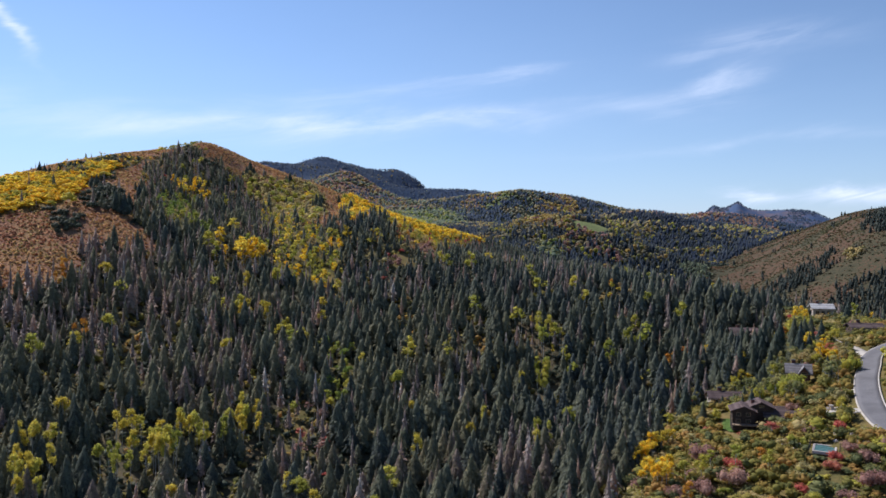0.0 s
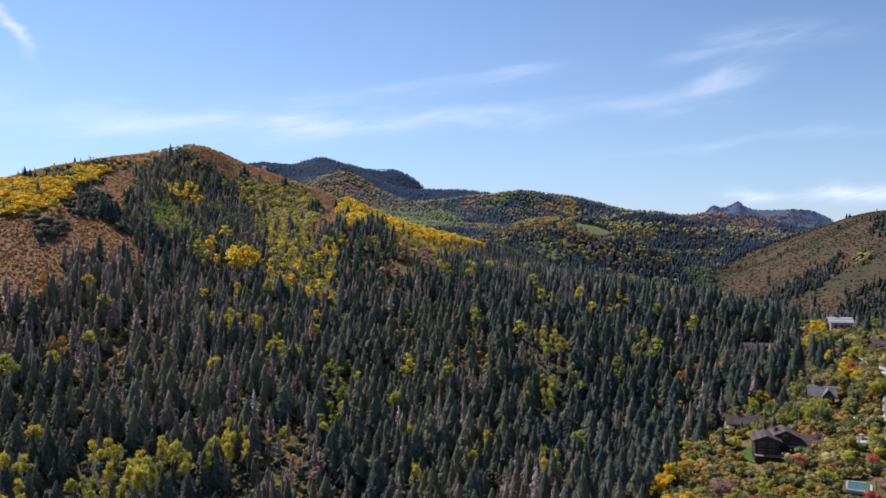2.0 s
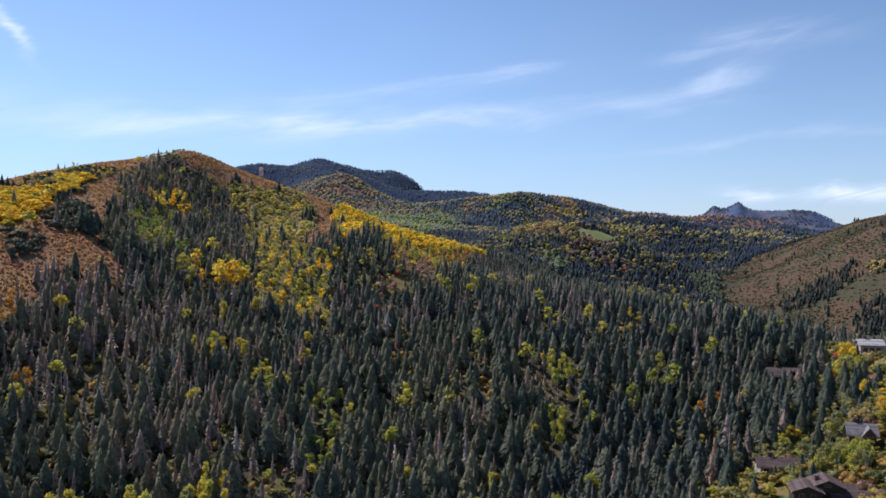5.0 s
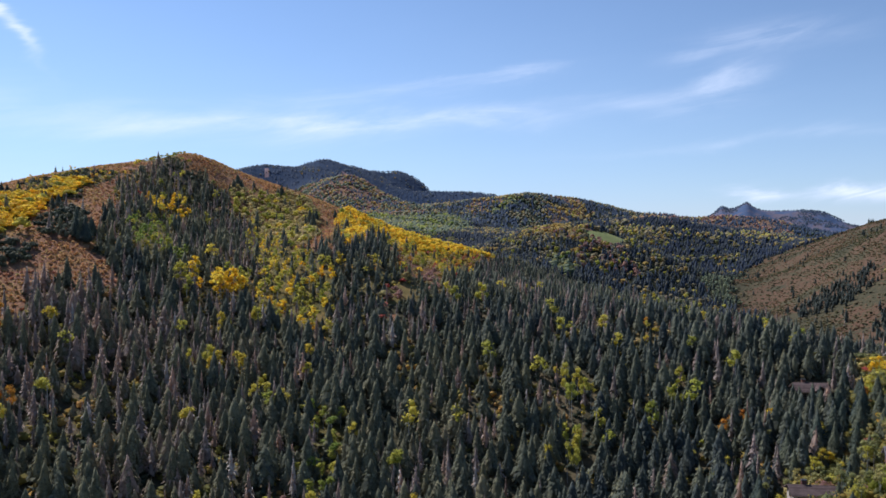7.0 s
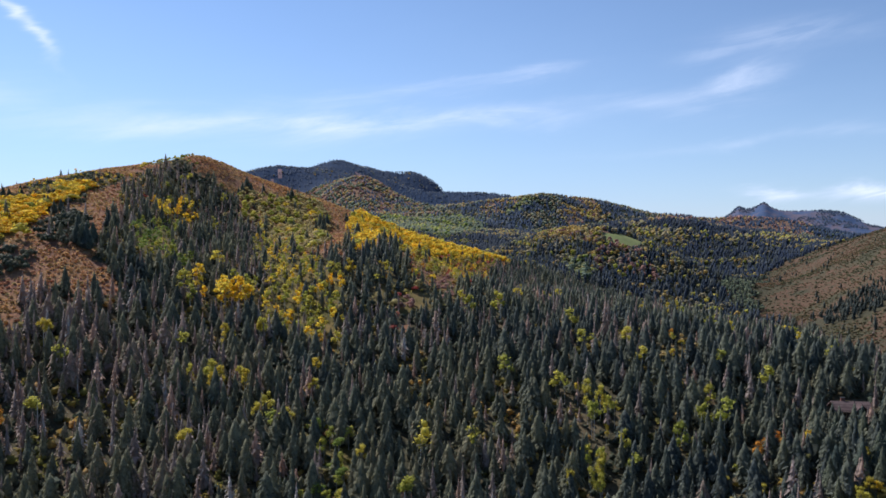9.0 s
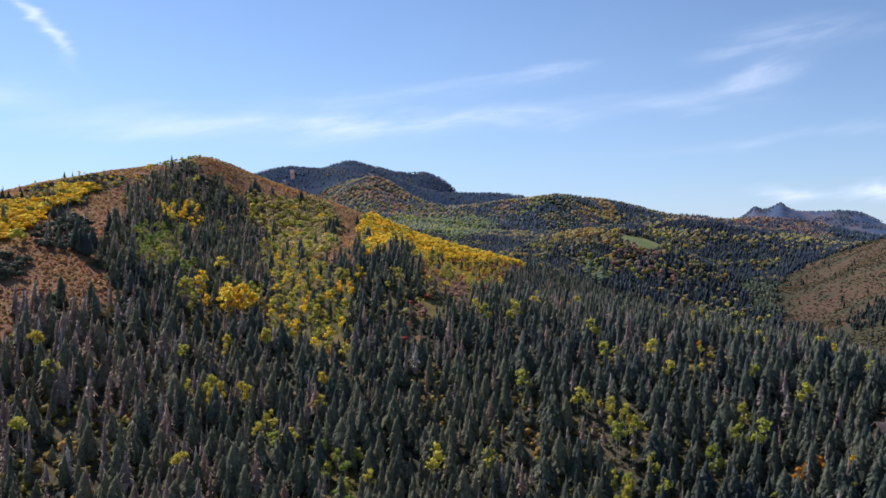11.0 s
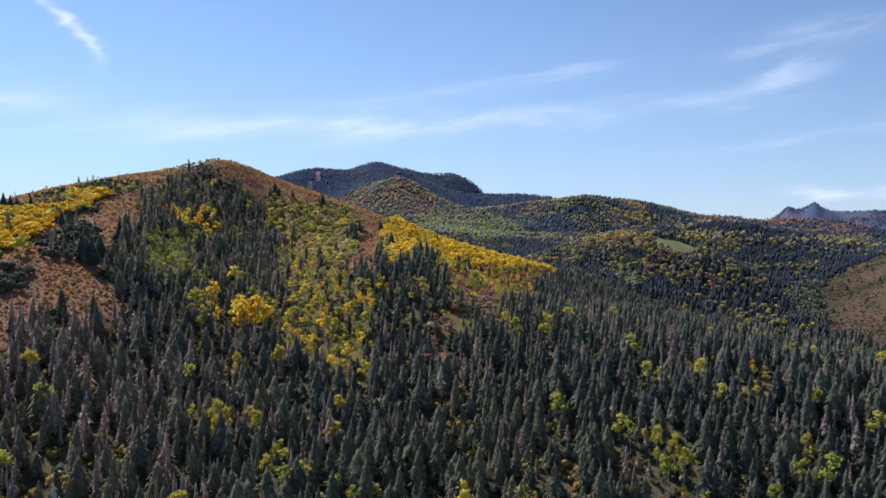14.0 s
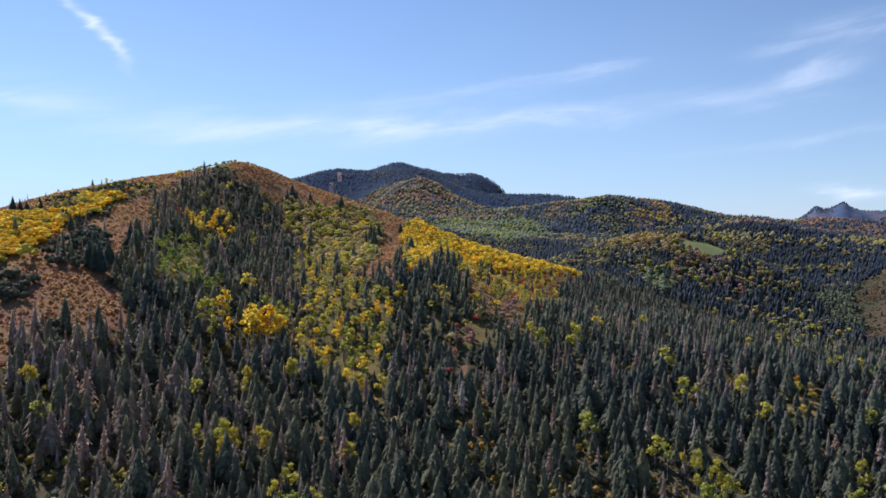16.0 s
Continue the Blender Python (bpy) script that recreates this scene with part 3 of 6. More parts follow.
zone("field", [(128, 208), (131, 228), (139, 244), (150, 262), (160, 276), (180, 284), (240, 278), (240, 150), (190, 145), (150, 182)])
zone("dry", [(290, 600), (420, 600), (600, 640), (760, 900), (800, 1250), (560, 1240), (455, 1232), (415, 1170), (358, 1045), (308, 925), (288, 860), (282, 780), (282, 700)])
zone("hillwood", [(347, 788), (370, 756), (364, 725), (332, 708), (295, 727), (301, 769)])
zone("hillwood", [(310, 615), (325, 667), (356, 660), (400, 640), (331, 585)])
zone("hillwood", [(399, 749), (470, 862), (573, 1024), (600, 1000), (430, 690), (400, 700)])
zone("hillgold", [(359, 722), (373, 709), (364, 690), (354, 701)])
zone("valley", [(288, 851), (308, 925), (358, 1045), (415, 1170), (398, 1185), (336, 1060), (284, 940), (266, 860)])
zone("farlime", [(-193, 1829), (-110, 1867), (-24, 1904), (39, 1896), (47, 1757), (31, 1587), (-19, 1473), (-68, 1494), (-134, 1579), (-182, 1680)])
zone("knoll", [(-470, 2330), (-350, 2330), (-286, 2330), (-220, 2310), (-150, 2265), (-83, 2149), (-49, 1910), (-143, 1850), (-221, 1870), (-306, 1994), (-420, 2225)])
zone("fargold", [(48, 1978), (56, 2090), (112, 2150), (190, 2190), (172, 2137), (108, 2006), (71, 1931)])
zone("farlime", [(118, 2060), (190, 2170), (200, 2109), (167, 2013), (121, 2010)])
zone("fargold", [(252, 2117), (354, 2230), (384, 2161), (305, 2022), (237, 2003)])
zone("bald", [(280, 2230), (300, 2340), (387, 2383), (366, 2258), (300, 2202)])
zone("bald", [(335, 1560), (350, 1660), (430, 1690), (520, 1690), (500, 1610), (400, 1560)])
zone("fargold", [(132, 1120), (170, 1120), (190, 1050), (145, 1005), (106, 983), (85, 1014)])
zone("mixed", [(144, 1000), (173, 995), (204, 980), (212, 934), (195, 884), (158, 846), (142, 882), (132, 922)])
zone("farlime", [(108, 884), (131, 894), (129, 858), (106, 833)])
zone("meadow", [(163, 985), (173, 1035), (215, 1045), (234, 1030), (212, 982), (188, 966), (170, 970)])
zone("scree", [(-428, 2833), (-410, 2842), (-333, 2730), (-341, 2643), (-388, 2773)])
zone("scree", [(-558, 2500), (-546, 2550), (-536, 2450), (-551, 2425)])
zone("redrange", [(547, 2400), (693, 2400), (900, 2400), (1000, 2300), (813, 1997), (641, 2071), (533, 2153)])
zone("rock", [(1000, 3200), (1000, 4900), (3300, 4900), (3300, 2800), (1500, 2900)])


def zone_of(x, y, ragged=6.0):
    """The index of the plan's kind at each place."""
    r = np.hypot(x, y)
    k = ragged * np.clip(r / 450, 0.7, 6)
    px, py = x + k * fbm(x, y, 26, 3, 51) * 1.6, y + 2 * k * fbm(x, y, 30, 3, 57) * 1.6
    kinds = np.full(np.shape(x), "conifer", dtype="<U12")
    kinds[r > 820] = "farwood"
    # from here on the ground takes the haze tinted floor
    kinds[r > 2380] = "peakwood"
    for kind, outline in ZONES:
        kinds[inside(px, py, outline)] = kind
    return kinds


GROUND_OF = {"conifer": 0, "bare": 3, "browned": 0, "rust": 1, "olive": 1, "crest": 1, "gold": 3, "goldmix": 0, "green": 3, "limegold": 3, "lime": 3, "darkoak": 1, "redmix": 3, "rustgap": 1,
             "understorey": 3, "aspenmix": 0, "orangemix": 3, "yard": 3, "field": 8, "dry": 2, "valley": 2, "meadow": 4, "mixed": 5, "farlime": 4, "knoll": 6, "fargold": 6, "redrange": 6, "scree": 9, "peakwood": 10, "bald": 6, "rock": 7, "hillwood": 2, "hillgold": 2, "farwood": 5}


def build_ground():
    front = np.concatenate([np.linspace(-46, 17, 228), np.linspace(17.1, 27, 100), np.linspace(27.3, 46, 60)])
    turn = np.concatenate([np.linspace(-180, -48, 34), front, np.linspace(48, 180, 34)[:-1]])
    reach = np.concatenate([[0.0], np.geomspace(14, 4940, 270)])
    a, r = np.meshgrid(np.radians(turn), reach)
    x, y = r * np.sin(a), r * np.cos(a)
    z = height(x, y)
    rows, cols = x.shape
    i, j = np.meshgrid(np.arange(rows - 1), np.arange(cols), indexing="ij")
    k = (j + 1) % cols
    quads = np.stack([i * cols + j, i * cols + k, (i + 1) * cols + k, (i + 1) * cols + j], -1).reshape(-1, 4)
    v = np.stack([x, y, z], -1).reshape(-1, 3)
    c = v[quads].mean(1)
    kinds = zone_of(c[:, 0], c[:, 1])
    index = np.zeros(len(c), np.int32)
    for kind, slot in GROUND_OF.items():
        index[kinds == kind] = slot
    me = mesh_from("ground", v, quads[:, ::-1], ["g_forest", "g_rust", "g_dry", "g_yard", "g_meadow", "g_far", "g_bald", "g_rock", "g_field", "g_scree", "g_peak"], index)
    me.polygons.foreach_set("use_smooth", np.ones(len(quads), bool))
    tagged(new("ground", me), "mountain valley ground with brown brush slopes and forest floor", "ground", kind="structure")


build_ground()


# ---- plan of what people built ----
ROAD = [(186, 140), (161, 160), (139, 182), (126, 198), (121.7, 212), (124.2, 226), (130.2, 241), (137.7, 256), (145, 268), (152, 279), (161, 286), (175, 290), (200, 292), (240, 285)]
LANE = [(152, 283), (154, 295), (155, 307), (156, 320), (157, 334), (162, 348)]
DRIVE = [(122, 229), (119, 231), (116, 234), (114.5, 237)]
LANE_LOW = [(131, 247), (126, 252), (121, 256)]


def smooth_line(points, step=2.0):
    p = np.array(points, float)
    p = np.concatenate([[2 * p[0] - p[1]], p, [2 * p[-1] - p[-2]]])
    out = []
    for a, b, c, d in zip(p, p[1:], p[2:], p[3:]):
        n = max(2, int(np.linalg.norm(c - b) / step))
        for t in np.arange(n) / n:
            out.append(0.5 * (2 * b + (c - a) * t + (2 * a - 5 * b + 4 * c - d) * t ** 2 + (3 * b - a - 3 * c + d) * t ** 3))
    out.append(p[-2])
    return np.array(out)


def edges_of(points, half, shift=0.0):
    c = smooth_line(points)
    t = np.gradient(c, axis=0)
    t /= np.linalg.norm(t, axis=1)[:, None]
    n = np.stack([-t[:, 1], t[:, 0]], 1)
    return c + n * (shift + half), c + n * (shift - half)


def strip_outline(points, half):
    a, b = edges_of(points, half)
    return [tuple(q) for q in a[::3]] + [tuple(q) for q in b[::-3]]


BUILT = [strip_outline(ROAD, 5.4), strip_outline(LANE, 2.2), strip_outline(DRIVE, 2.5), strip_outline(LANE_LOW, 2.0),
         [(86, 233), (92, 231.5), (104, 234), (106, 247), (98, 252), (86, 250)],                # large brown house
         [(86.3, 248), (86.3, 239.5), (90, 235), (92, 240), (94, 250), (90.5, 253)],             # lawn
         [(98.5, 212.5), (94.5, 204.5), (100.5, 199.3), (105.5, 207)],                    # pool
         [(87, 263), (106.5, 263), (106.5, 276), (87, 276)], [(118, 269), (131, 269), (131, 281), (118, 281)], [(166.5, 356), (180, 356), (180, 368), (166.5, 368)],
         [(124, 338), (142, 338), (142, 361), (124, 361)], [(161, 311), (177, 311), (177, 321), (161, 321)]]


def ribbon(name, points, half, material, label, category, lift=0.12, shift=0.0, thick=0.5, across=6):
    """A strip laid over the ground, with sides."""
    a, b = edges_of(points, half, shift)
    f = np.linspace(0, 1, across)[None, :, None]
    xy = a[:, None] * (1 - f) + b[:, None] * f
    crown = height(xy[..., 0], xy[..., 1])
    smooth = crown.mean(1, keepdims=True) * 0.5 + crown * 0.5
    z = np.maximum(smooth, crown) + lift
    top = np.concatenate([xy, z[..., None]], 2)
    low = top[:, [-1, 0]] - np.array([0, 0, thick])
    ring = np.concatenate([top, low], 1)
    n, m = ring.shape[:2]
    i, j = np.meshgrid(np.arange(n - 1), np.arange(m), indexing="ij")
    k = (j + 1) % m
    quads = np.stack([i * m + j, i * m + k, (i + 1) * m + k, (i + 1) * m + j], -1).reshape(-1, 4)
    tagged(new(name, mesh_from(name, ring.reshape(-1, 3), quads[:, ::-1], [material])), label, category, kind="structure")


ribbon("road", ROAD, 3.25, "asphalt", "grey asphalt road curving through dry grass", "road", 0.30)
ribbon("kerb", ROAD, 0.2, "concrete", "pale concrete kerb along the road", "kerb", 0.5, 3.46, 1.2, across=2)
ribbon("kerb", ROAD, 0.2, "concrete", "pale concrete kerb along the road", "kerb", 0.5, -3.46, 1.2, across=2)
ribbon("lane", LANE, 1.6, "concrete", "narrow pale lane between the houses", "lane", 0.22, across=4)
ribbon("driveway", DRIVE, 2.0, "concrete", "pale concrete driveway to the brown house", "driveway", 0.25, across=4)
ribbon("driveway", LANE_LOW, 1.4, "concrete", "short pale concrete driveway beside the road", "driveway", 0.25, across=4)


# ---- plants ----


def cone(sides, r0, r1, z0, z1, bend=(0, 0)):
    a = np.arange(sides) * 2 * math.pi / sides
    lo = np.stack([r0 * np.cos(a), r0 * np.sin(a), np.full(sides, z0)], 1)
    hi = np.stack([bend[0] + r1 * np.cos(a), bend[1] + r1 * np.sin(a), np.full(sides, z1)], 1)
    i = np.arange(sides)
    k = (i + 1) % sides
    tris = np.concatenate([np.stack([i, k, k + sides], 1), np.stack([i, k + sides, i + sides], 1)])
    return np.concatenate([lo, hi]), tris


def gather(pieces):
    verts, tris, base = [], [], 0
    for v, t in pieces:
        verts.append(np.asarray(v, float))
        tris.append(np.asarray(t) + base)
        base += len(v)
    return np.concatenate(verts), np.concatenate(tris)


def spruce_crown(rng, tufts, wide, low=0.05, sides=7, rings=6, core=0.74):
    """A ragged cone of dense needles with small sprays standing out all over it; unit height."""
    shape, lean = rng.uniform(0.78, 1.1), rng.normal(size=2) * 0.015
    reach = lambda f: wide * (1 - f) ** shape * np.clip(0.62 + 3.2 * f, 0, 1) + 0.008
    f = np.linspace(0, 1, rings + 1)[:-1] ** 0.9
    a = (np.arange(sides)[None] + rng.uniform(-0.3, 0.3, (rings, sides)) + 0.5 * (np.arange(rings) % 2)[:, None]) * 2 * math.pi / sides
    r = reach(f)[:, None] * core * rng.uniform(0.78, 1.2, (rings, sides))
    z = low + (0.97 - low) * f[:, None] + rng.uniform(-0.35, 0.35, (rings, sides)) * 0.8 / rings
    body = np.concatenate([np.stack([r * np.cos(a), r * np.sin(a), z], -1).reshape(-1, 3), [(0, 0, 0.99)]])
    tris, top = [], rings * sides
    for k in range(rings):
        for i in range(sides):
            p, q = k * sides + i, k * sides + (i + 1) % sides
            tris += [(p, q, q + sides), (p, q + sides, p + sides)] if k < rings - 1 else [(p, q, top)]
    pieces = [(body, np.array(tris))]
    f = 1 - (1 - (np.arange(tufts) + rng.uniform(0, 1, tufts)) / tufts * 0.995) ** 0.62
    a = np.arange(tufts) * 2.39996 + rng.normal(size=tufts) * 0.35
    lobes = 1 + 0.12 * np.sin(3 * a + rng.uniform(0, 6)) * np.sin(9 * f + rng.uniform(0, 6))
    r = reach(f) * lobes * rng.uniform(0.7, 1.22, tufts)
    z = low + (0.98 - low) * f
    long = (0.42 * r + 0.026) * (130 / tufts) ** 0.2
    half = long * rng.uniform(0.2, 0.42, tufts) * (130 / tufts) ** 0.15
    drop, lift = long * rng.uniform(-0.15, 0.5, tufts), long * rng.uniform(0.35, 1.15, tufts)
    c, d = np.cos(a), np.sin(a)
    root = np.maximum(r - long * rng.uniform(0.45, 0.8, tufts), 0)
    left = np.stack([c * root - d * half, d * root + c * half, z + lift], 1)
    right = np.stack([c * root + d * half, d * root - c * half, z + lift], 1)
    tip = np.stack([c * r, d * r, z - drop], 1)
    i = np.arange(tufts)
    pieces.append((np.concatenate([left, right, tip]), np.stack([i, i + 2 * tufts, i + tufts], 1)))
    pieces.append(cone(3, 0.012, 0.002, 0.93, 1.03))
    v, t = gather(pieces)
    v[:, :2] += lean * v[:, 2:3]
    return v, t


def trunk_of(rng, r, top, sides=5, limbs=0, spread=0.12):
    pieces = [cone(sides, r, r * 0.25, -0.03, top)]
    for k in range(limbs):
        a, z = rng.uniform(0, 6.28), rng.uniform(0.45, 0.8) * top
        v, t = cone(3, r * 0.35, r * 0.1, 0, 0.2)
        d = np.array([math.cos(a), math.sin(a)])
        v[3:, :2] += d * spread
        v[:, 2] += z
        pieces.append((v, t))
    return gather(pieces)


GOLDEN = (1 + 5 ** 0.5) / 2
BALL = np.array([(-1, GOLDEN, 0), (1, GOLDEN, 0), (-1, -GOLDEN, 0), (1, -GOLDEN, 0), (0, -1, GOLDEN), (0, 1, GOLDEN), (0, -1, -GOLDEN), (0, 1, -GOLDEN), (GOLDEN, 0, -1), (GOLDEN, 0, 1), (-GOLDEN, 0, -1), (-GOLDEN, 0, 1)]) / math.hypot(1, GOLDEN)
BALL_FACES = np.array([(0, 11, 5), (0, 5, 1), (0, 1, 7), (0, 7, 10), (0, 10, 11), (1, 5, 9), (5, 11, 4), (11, 10, 2), (10, 7, 6), (7, 1, 8), (3, 9, 4), (3, 4, 2), (3, 2, 6), (3, 6, 8), (3, 8, 9), (4, 9, 5), (2, 4, 11), (6, 2, 10), (8, 6, 7), (9, 8, 1)])
STONE = np.array([(1, 0, 0), (0, 1, 0), (-1, 0, 0), (0, -1, 0), (0, 0, 1), (0, 0, -1)], float)
STONE_FACES = np.array([(0, 1, 4), (1, 2, 4), (2, 3, 4), (3, 0, 4), (1, 0, 5), (2, 1, 5), (3, 2, 5), (0, 3, 5)])


def leaves(rng, centres, radii, count, size, loose=0.55, core=0.8, rough=False):
    """A crown of several ragged lumps of leaves, with single sprays standing out all over them."""
    ball, faces = (STONE, STONE_FACES) if rough else (BALL, BALL_FACES)
    pieces = []
    for c, r in zip(centres, radii):
        turn = np.array(Matrix.Rotation(rng.uniform(0, 6.28), 3, Vector(rng.normal(size=3))))
        pieces.append((c + ball @ turn.T * r * core * rng.uniform(0.75, 1.25, (len(ball), 1)), faces))
    k = rng.integers(len(centres), size=count)
    unit = lambda v: v / np.linalg.norm(v, axis=1)[:, None]
    d = unit(rng.normal(size=(count, 3)) + (0, 0, 0.3))
    p = centres[k] + d * (radii[k] * rng.uniform(0.72, 1.12, count))[:, None]
    u = unit(np.cross(d + rng.normal(size=(count, 3)) * loose, rng.normal(size=(count, 3))))
    w = unit(np.cross(u, d + rng.normal(size=(count, 3)) * loose))
    s = (size * rng.uniform(0.6, 1.35, count))[:, None]
    i = np.arange(count)
    pieces.append((np.concatenate([p - u * s, p + w * s * 1.1, p + u * s]), np.stack([i, i + count, i + 2 * count], 1)))
    return gather(pieces)


def aspen_crown(rng, count, size, slim=1.0, low=0.5, lumps=9):
    z = rng.uniform(low, 0.93, lumps)
    r = 0.17 * slim * np.sqrt(np.clip(1 - ((z - 0.66) / 0.36) ** 2, 0.05, 1))
    a = rng.uniform(0, 6.28, lumps)
    k = r * rng.uniform(0.3, 1.0, lumps)
    c = np.stack([k * np.cos(a), k * np.sin(a), z], 1)
    return leaves(rng, c, rng.uniform(0.06, 0.105, lumps) * slim * (9 / lumps) ** 0.3, count, size, core=0.62)


def shrub_crown(rng, count, size, lumps=7, flat=0.8, rough=False):
    a, r = rng.uniform(0, 6.28, lumps), rng.uniform(0.0, 0.55, lumps)
    c = np.stack([r * np.cos(a), r * np.sin(a), rng.uniform(0.3, 0.62, lumps) * flat + 0.1 * (1 - r)], 1)
    return leaves(rng, c, rng.uniform(0.24, 0.4, lumps) * (7 / lumps) ** 0.25, count, size, 0.45, 0.68 if not rough else 0.8, rough)


def scatter_mesh(name, forms, where, tall, wide, tone, materials):
    """Joins many plants into one mesh. forms: pieces (points, triangles, slot) per variant; wide: stretch across."""
    rng = np.random.default_rng(len(where) + 3)
    pick, turn = rng.integers(len(forms), size=len(where)), rng.uniform(0, 6.283, len(where))
    vs, ts, ms, cs, base = [], [], [], [], 0
    for f, pieces in enumerate(forms):
        sel = np.nonzero(pick == f)[0]
        if not len(sel):
            continue
        v, t = gather([(p[0], p[1]) for p in pieces])
        slot = np.concatenate([np.full(len(p[1]), p[2]) for p in pieces])
        c, s = np.cos(turn[sel])[:, None], np.sin(turn[sel])[:, None]
        h, w = tall[sel][:, None], (tall[sel] * wide[sel])[:, None]
        x = (v[:, 0] * c - v[:, 1] * s) * w + where[sel, 0:1]
        y = (v[:, 0] * s + v[:, 1] * c) * w + where[sel, 1:2]
        z = v[:, 2] * h + where[sel, 2:3]
        vs.append(np.stack([x, y, z], -1).reshape(-1, 3))
        ts.append((t[None] + (np.arange(len(sel)) * len(v))[:, None, None]).reshape(-1, 3) + base)
        ms.append(np.tile(slot, len(sel)))
        cs.append(np.repeat(tone[sel], len(v)))
        base += len(sel) * len(v)
    return mesh_from(name, np.concatenate(vs), np.concatenate(ts), materials, np.concatenate(ms), np.concatenate(cs))


def stuff(name, label, category, forms, where, tall, wide, tone, materials):
    if len(where):
        tagged(new(name, scatter_mesh(name, forms, where, tall, wide, tone, materials)), label, category, kind="stuff")


def plant_thing(name, label, category, group, crown, trunk, leaf, bark):
    """A plant of unit height with its crown and its trunk as parts."""
    ob = thing(name, label, category, Matrix.Identity(4), group)
    for nm, (v, t), mat in (("crown", crown, leaf), ("trunk", trunk, bark)):
        p = new(nm, mesh_from(nm, v, t, [mat]))
        p.parent = ob
    return ob


def stand(x, y, tall, wide=1.0, turn=0.0, sink=0.0):
    return pose(x, y, float(height(x, y)) - sink, 0, 0, turn) @ Matrix.Diagonal((tall * wide, tall * wide, tall, 1))


def plant_copies(models, where, tall, wide):
    rng = np.random.default_rng(len(where))
    for n, (p, h, w) in enumerate(zip(where, tall, wide)):
        m = stand(p[0], p[1], h, w, rng.uniform(0, 360))
        ob = models[n % len(models)]
        if n < len(models):
            ob.matrix_basis = m
        else:
            made = copy_thing(ob, Matrix.Identity(4))
            made.matrix_basis = m


def field(x0, x1, y0, y1, step, seed):
    rng = np.random.default_rng(seed)
    gx, gy = np.meshgrid(np.arange(x0, x1, step), np.arange(y0, y1, step))
    gx = gx + (np.arange(gx.shape[0]) % 2)[:, None] * step / 2
    x = (gx + rng.uniform(-0.48, 0.48, gx.shape) * step).ravel()
    y = (gy + rng.uniform(-0.48, 0.48, gx.shape) * step).ravel()
    return x, y, rng


def in_wedge(x, y):
    return np.abs(x + 4) < 0.66 * (y + 40) + 25


def at(x, y):
    return np.stack([x, y, height(x, y)], 1)


def clear_of_built(x, y):
    """False where a house, the road, a drive, the lawn or the pool lies."""
    ok = np.ones(np.shape(x), bool)
    for outline in BUILT:
        ok &= ~inside(x, y, outline)
    return ok


def seen_from_camera(x, y, lift=12.0):
    """True if seen from near the camera's path: slopes behind a crest stay bare."""
    ex, ey, ez = -3.0, 60.0, 30.0
    z = height(x, y) + lift
    clear = np.ones(np.shape(x), bool)
    for f in np.linspace(0.25, 0.97, 34):
        clear &= height(ex + (x - ex) * f, ey + (y - ey) * f) < ez + (z - ez) * f + 1.0
    return clear


FORM_RNG = np.random.default_rng(11)
SPRUCE_NEAR = [(spruce_crown(FORM_RNG, 620, w, 0.05, 9, 9), trunk_of(FORM_RNG, 0.014, 0.9)) for w in (0.23, 0.25, 0.28, 0.24, 0.20, 0.27)]
SPRUCE_MID = [[(*spruce_crown(FORM_RNG, 150, w, lo, 6, 4), 0), (*trunk_of(FORM_RNG, 0.014, 0.2, 3), 1)] for w, lo in ((0.23, 0.04), (0.25, 0.05), (0.28, 0.04), (0.20, 0.06), (0.22, 0.04), (0.26, 0.04), (0.18, 0.08), (0.24, 0.04))]
SPRUCE_FAR = [[(*spruce_crown(FORM_RNG, 36, w, 0.03, 4, 3, 0.62), 0)] for w in (0.25, 0.28, 0.30, 0.22)]
SPRUCE_SMALL = [[(*spruce_crown(FORM_RNG, 9, w, 0.02, 4, 2, 0.66), 0)] for w in (0.27, 0.30, 0.34)]
SPRUCE_DOT = [[(np.array([(w, 0, 0.0), (0, w, 0.0), (-w, 0, 0.0), (0, -w, 0.0), (0.02, 0.01, 1.0)]), np.array([(0, 1, 4), (1, 2, 4), (2, 3, 4), (3, 0, 4)]), 0)] for w in (0.2, 0.24, 0.28)]
ASPEN_DOT = [[(np.array([(w, 0, 0.35), (0, w, 0.35), (-w, 0, 0.4), (0, -w, 0.3), (0.04, 0.02, 1.0), (0, 0, 0)]), np.array([(0, 1, 4), (1, 2, 4), (2, 3, 4), (3, 0, 4), (1, 0, 5), (2, 1, 5), (3, 2, 5), (0, 3, 5)]), 0)] for w in (0.38, 0.45, 0.5)]
SPRUCE_TINY = [[(*gather([cone(5, w, 0.5 * w, 0.05, 0.45), cone(5, 0.75 * w, 0.0, 0.35, 1.0)]), 0)] for w in (0.17, 0.2, 0.24)]
DEAD_FORM = [[(*spruce_crown(FORM_RNG, 56, w, 0.1, 4, 3, 0.55), 0), (*trunk_of(FORM_RNG, 0.011, 1.0, 3), 1)] for w in (0.12, 0.15, 0.18)]
ASPEN_NEAR = [(aspen_crown(FORM_RNG, 420, 0.021, s, 0.58), trunk_of(FORM_RNG, 0.012, 0.85, 5, 5)) for s in (0.85, 1.0, 1.1, 0.95)]
ASPEN_MID = [[(*aspen_crown(FORM_RNG, 70, 0.046, s, lumps=5), 0), (*trunk_of(FORM_RNG, 0.012, 0.8, 4, 2), 1)] for s in (1.0, 1.2, 1.35, 1.1)]
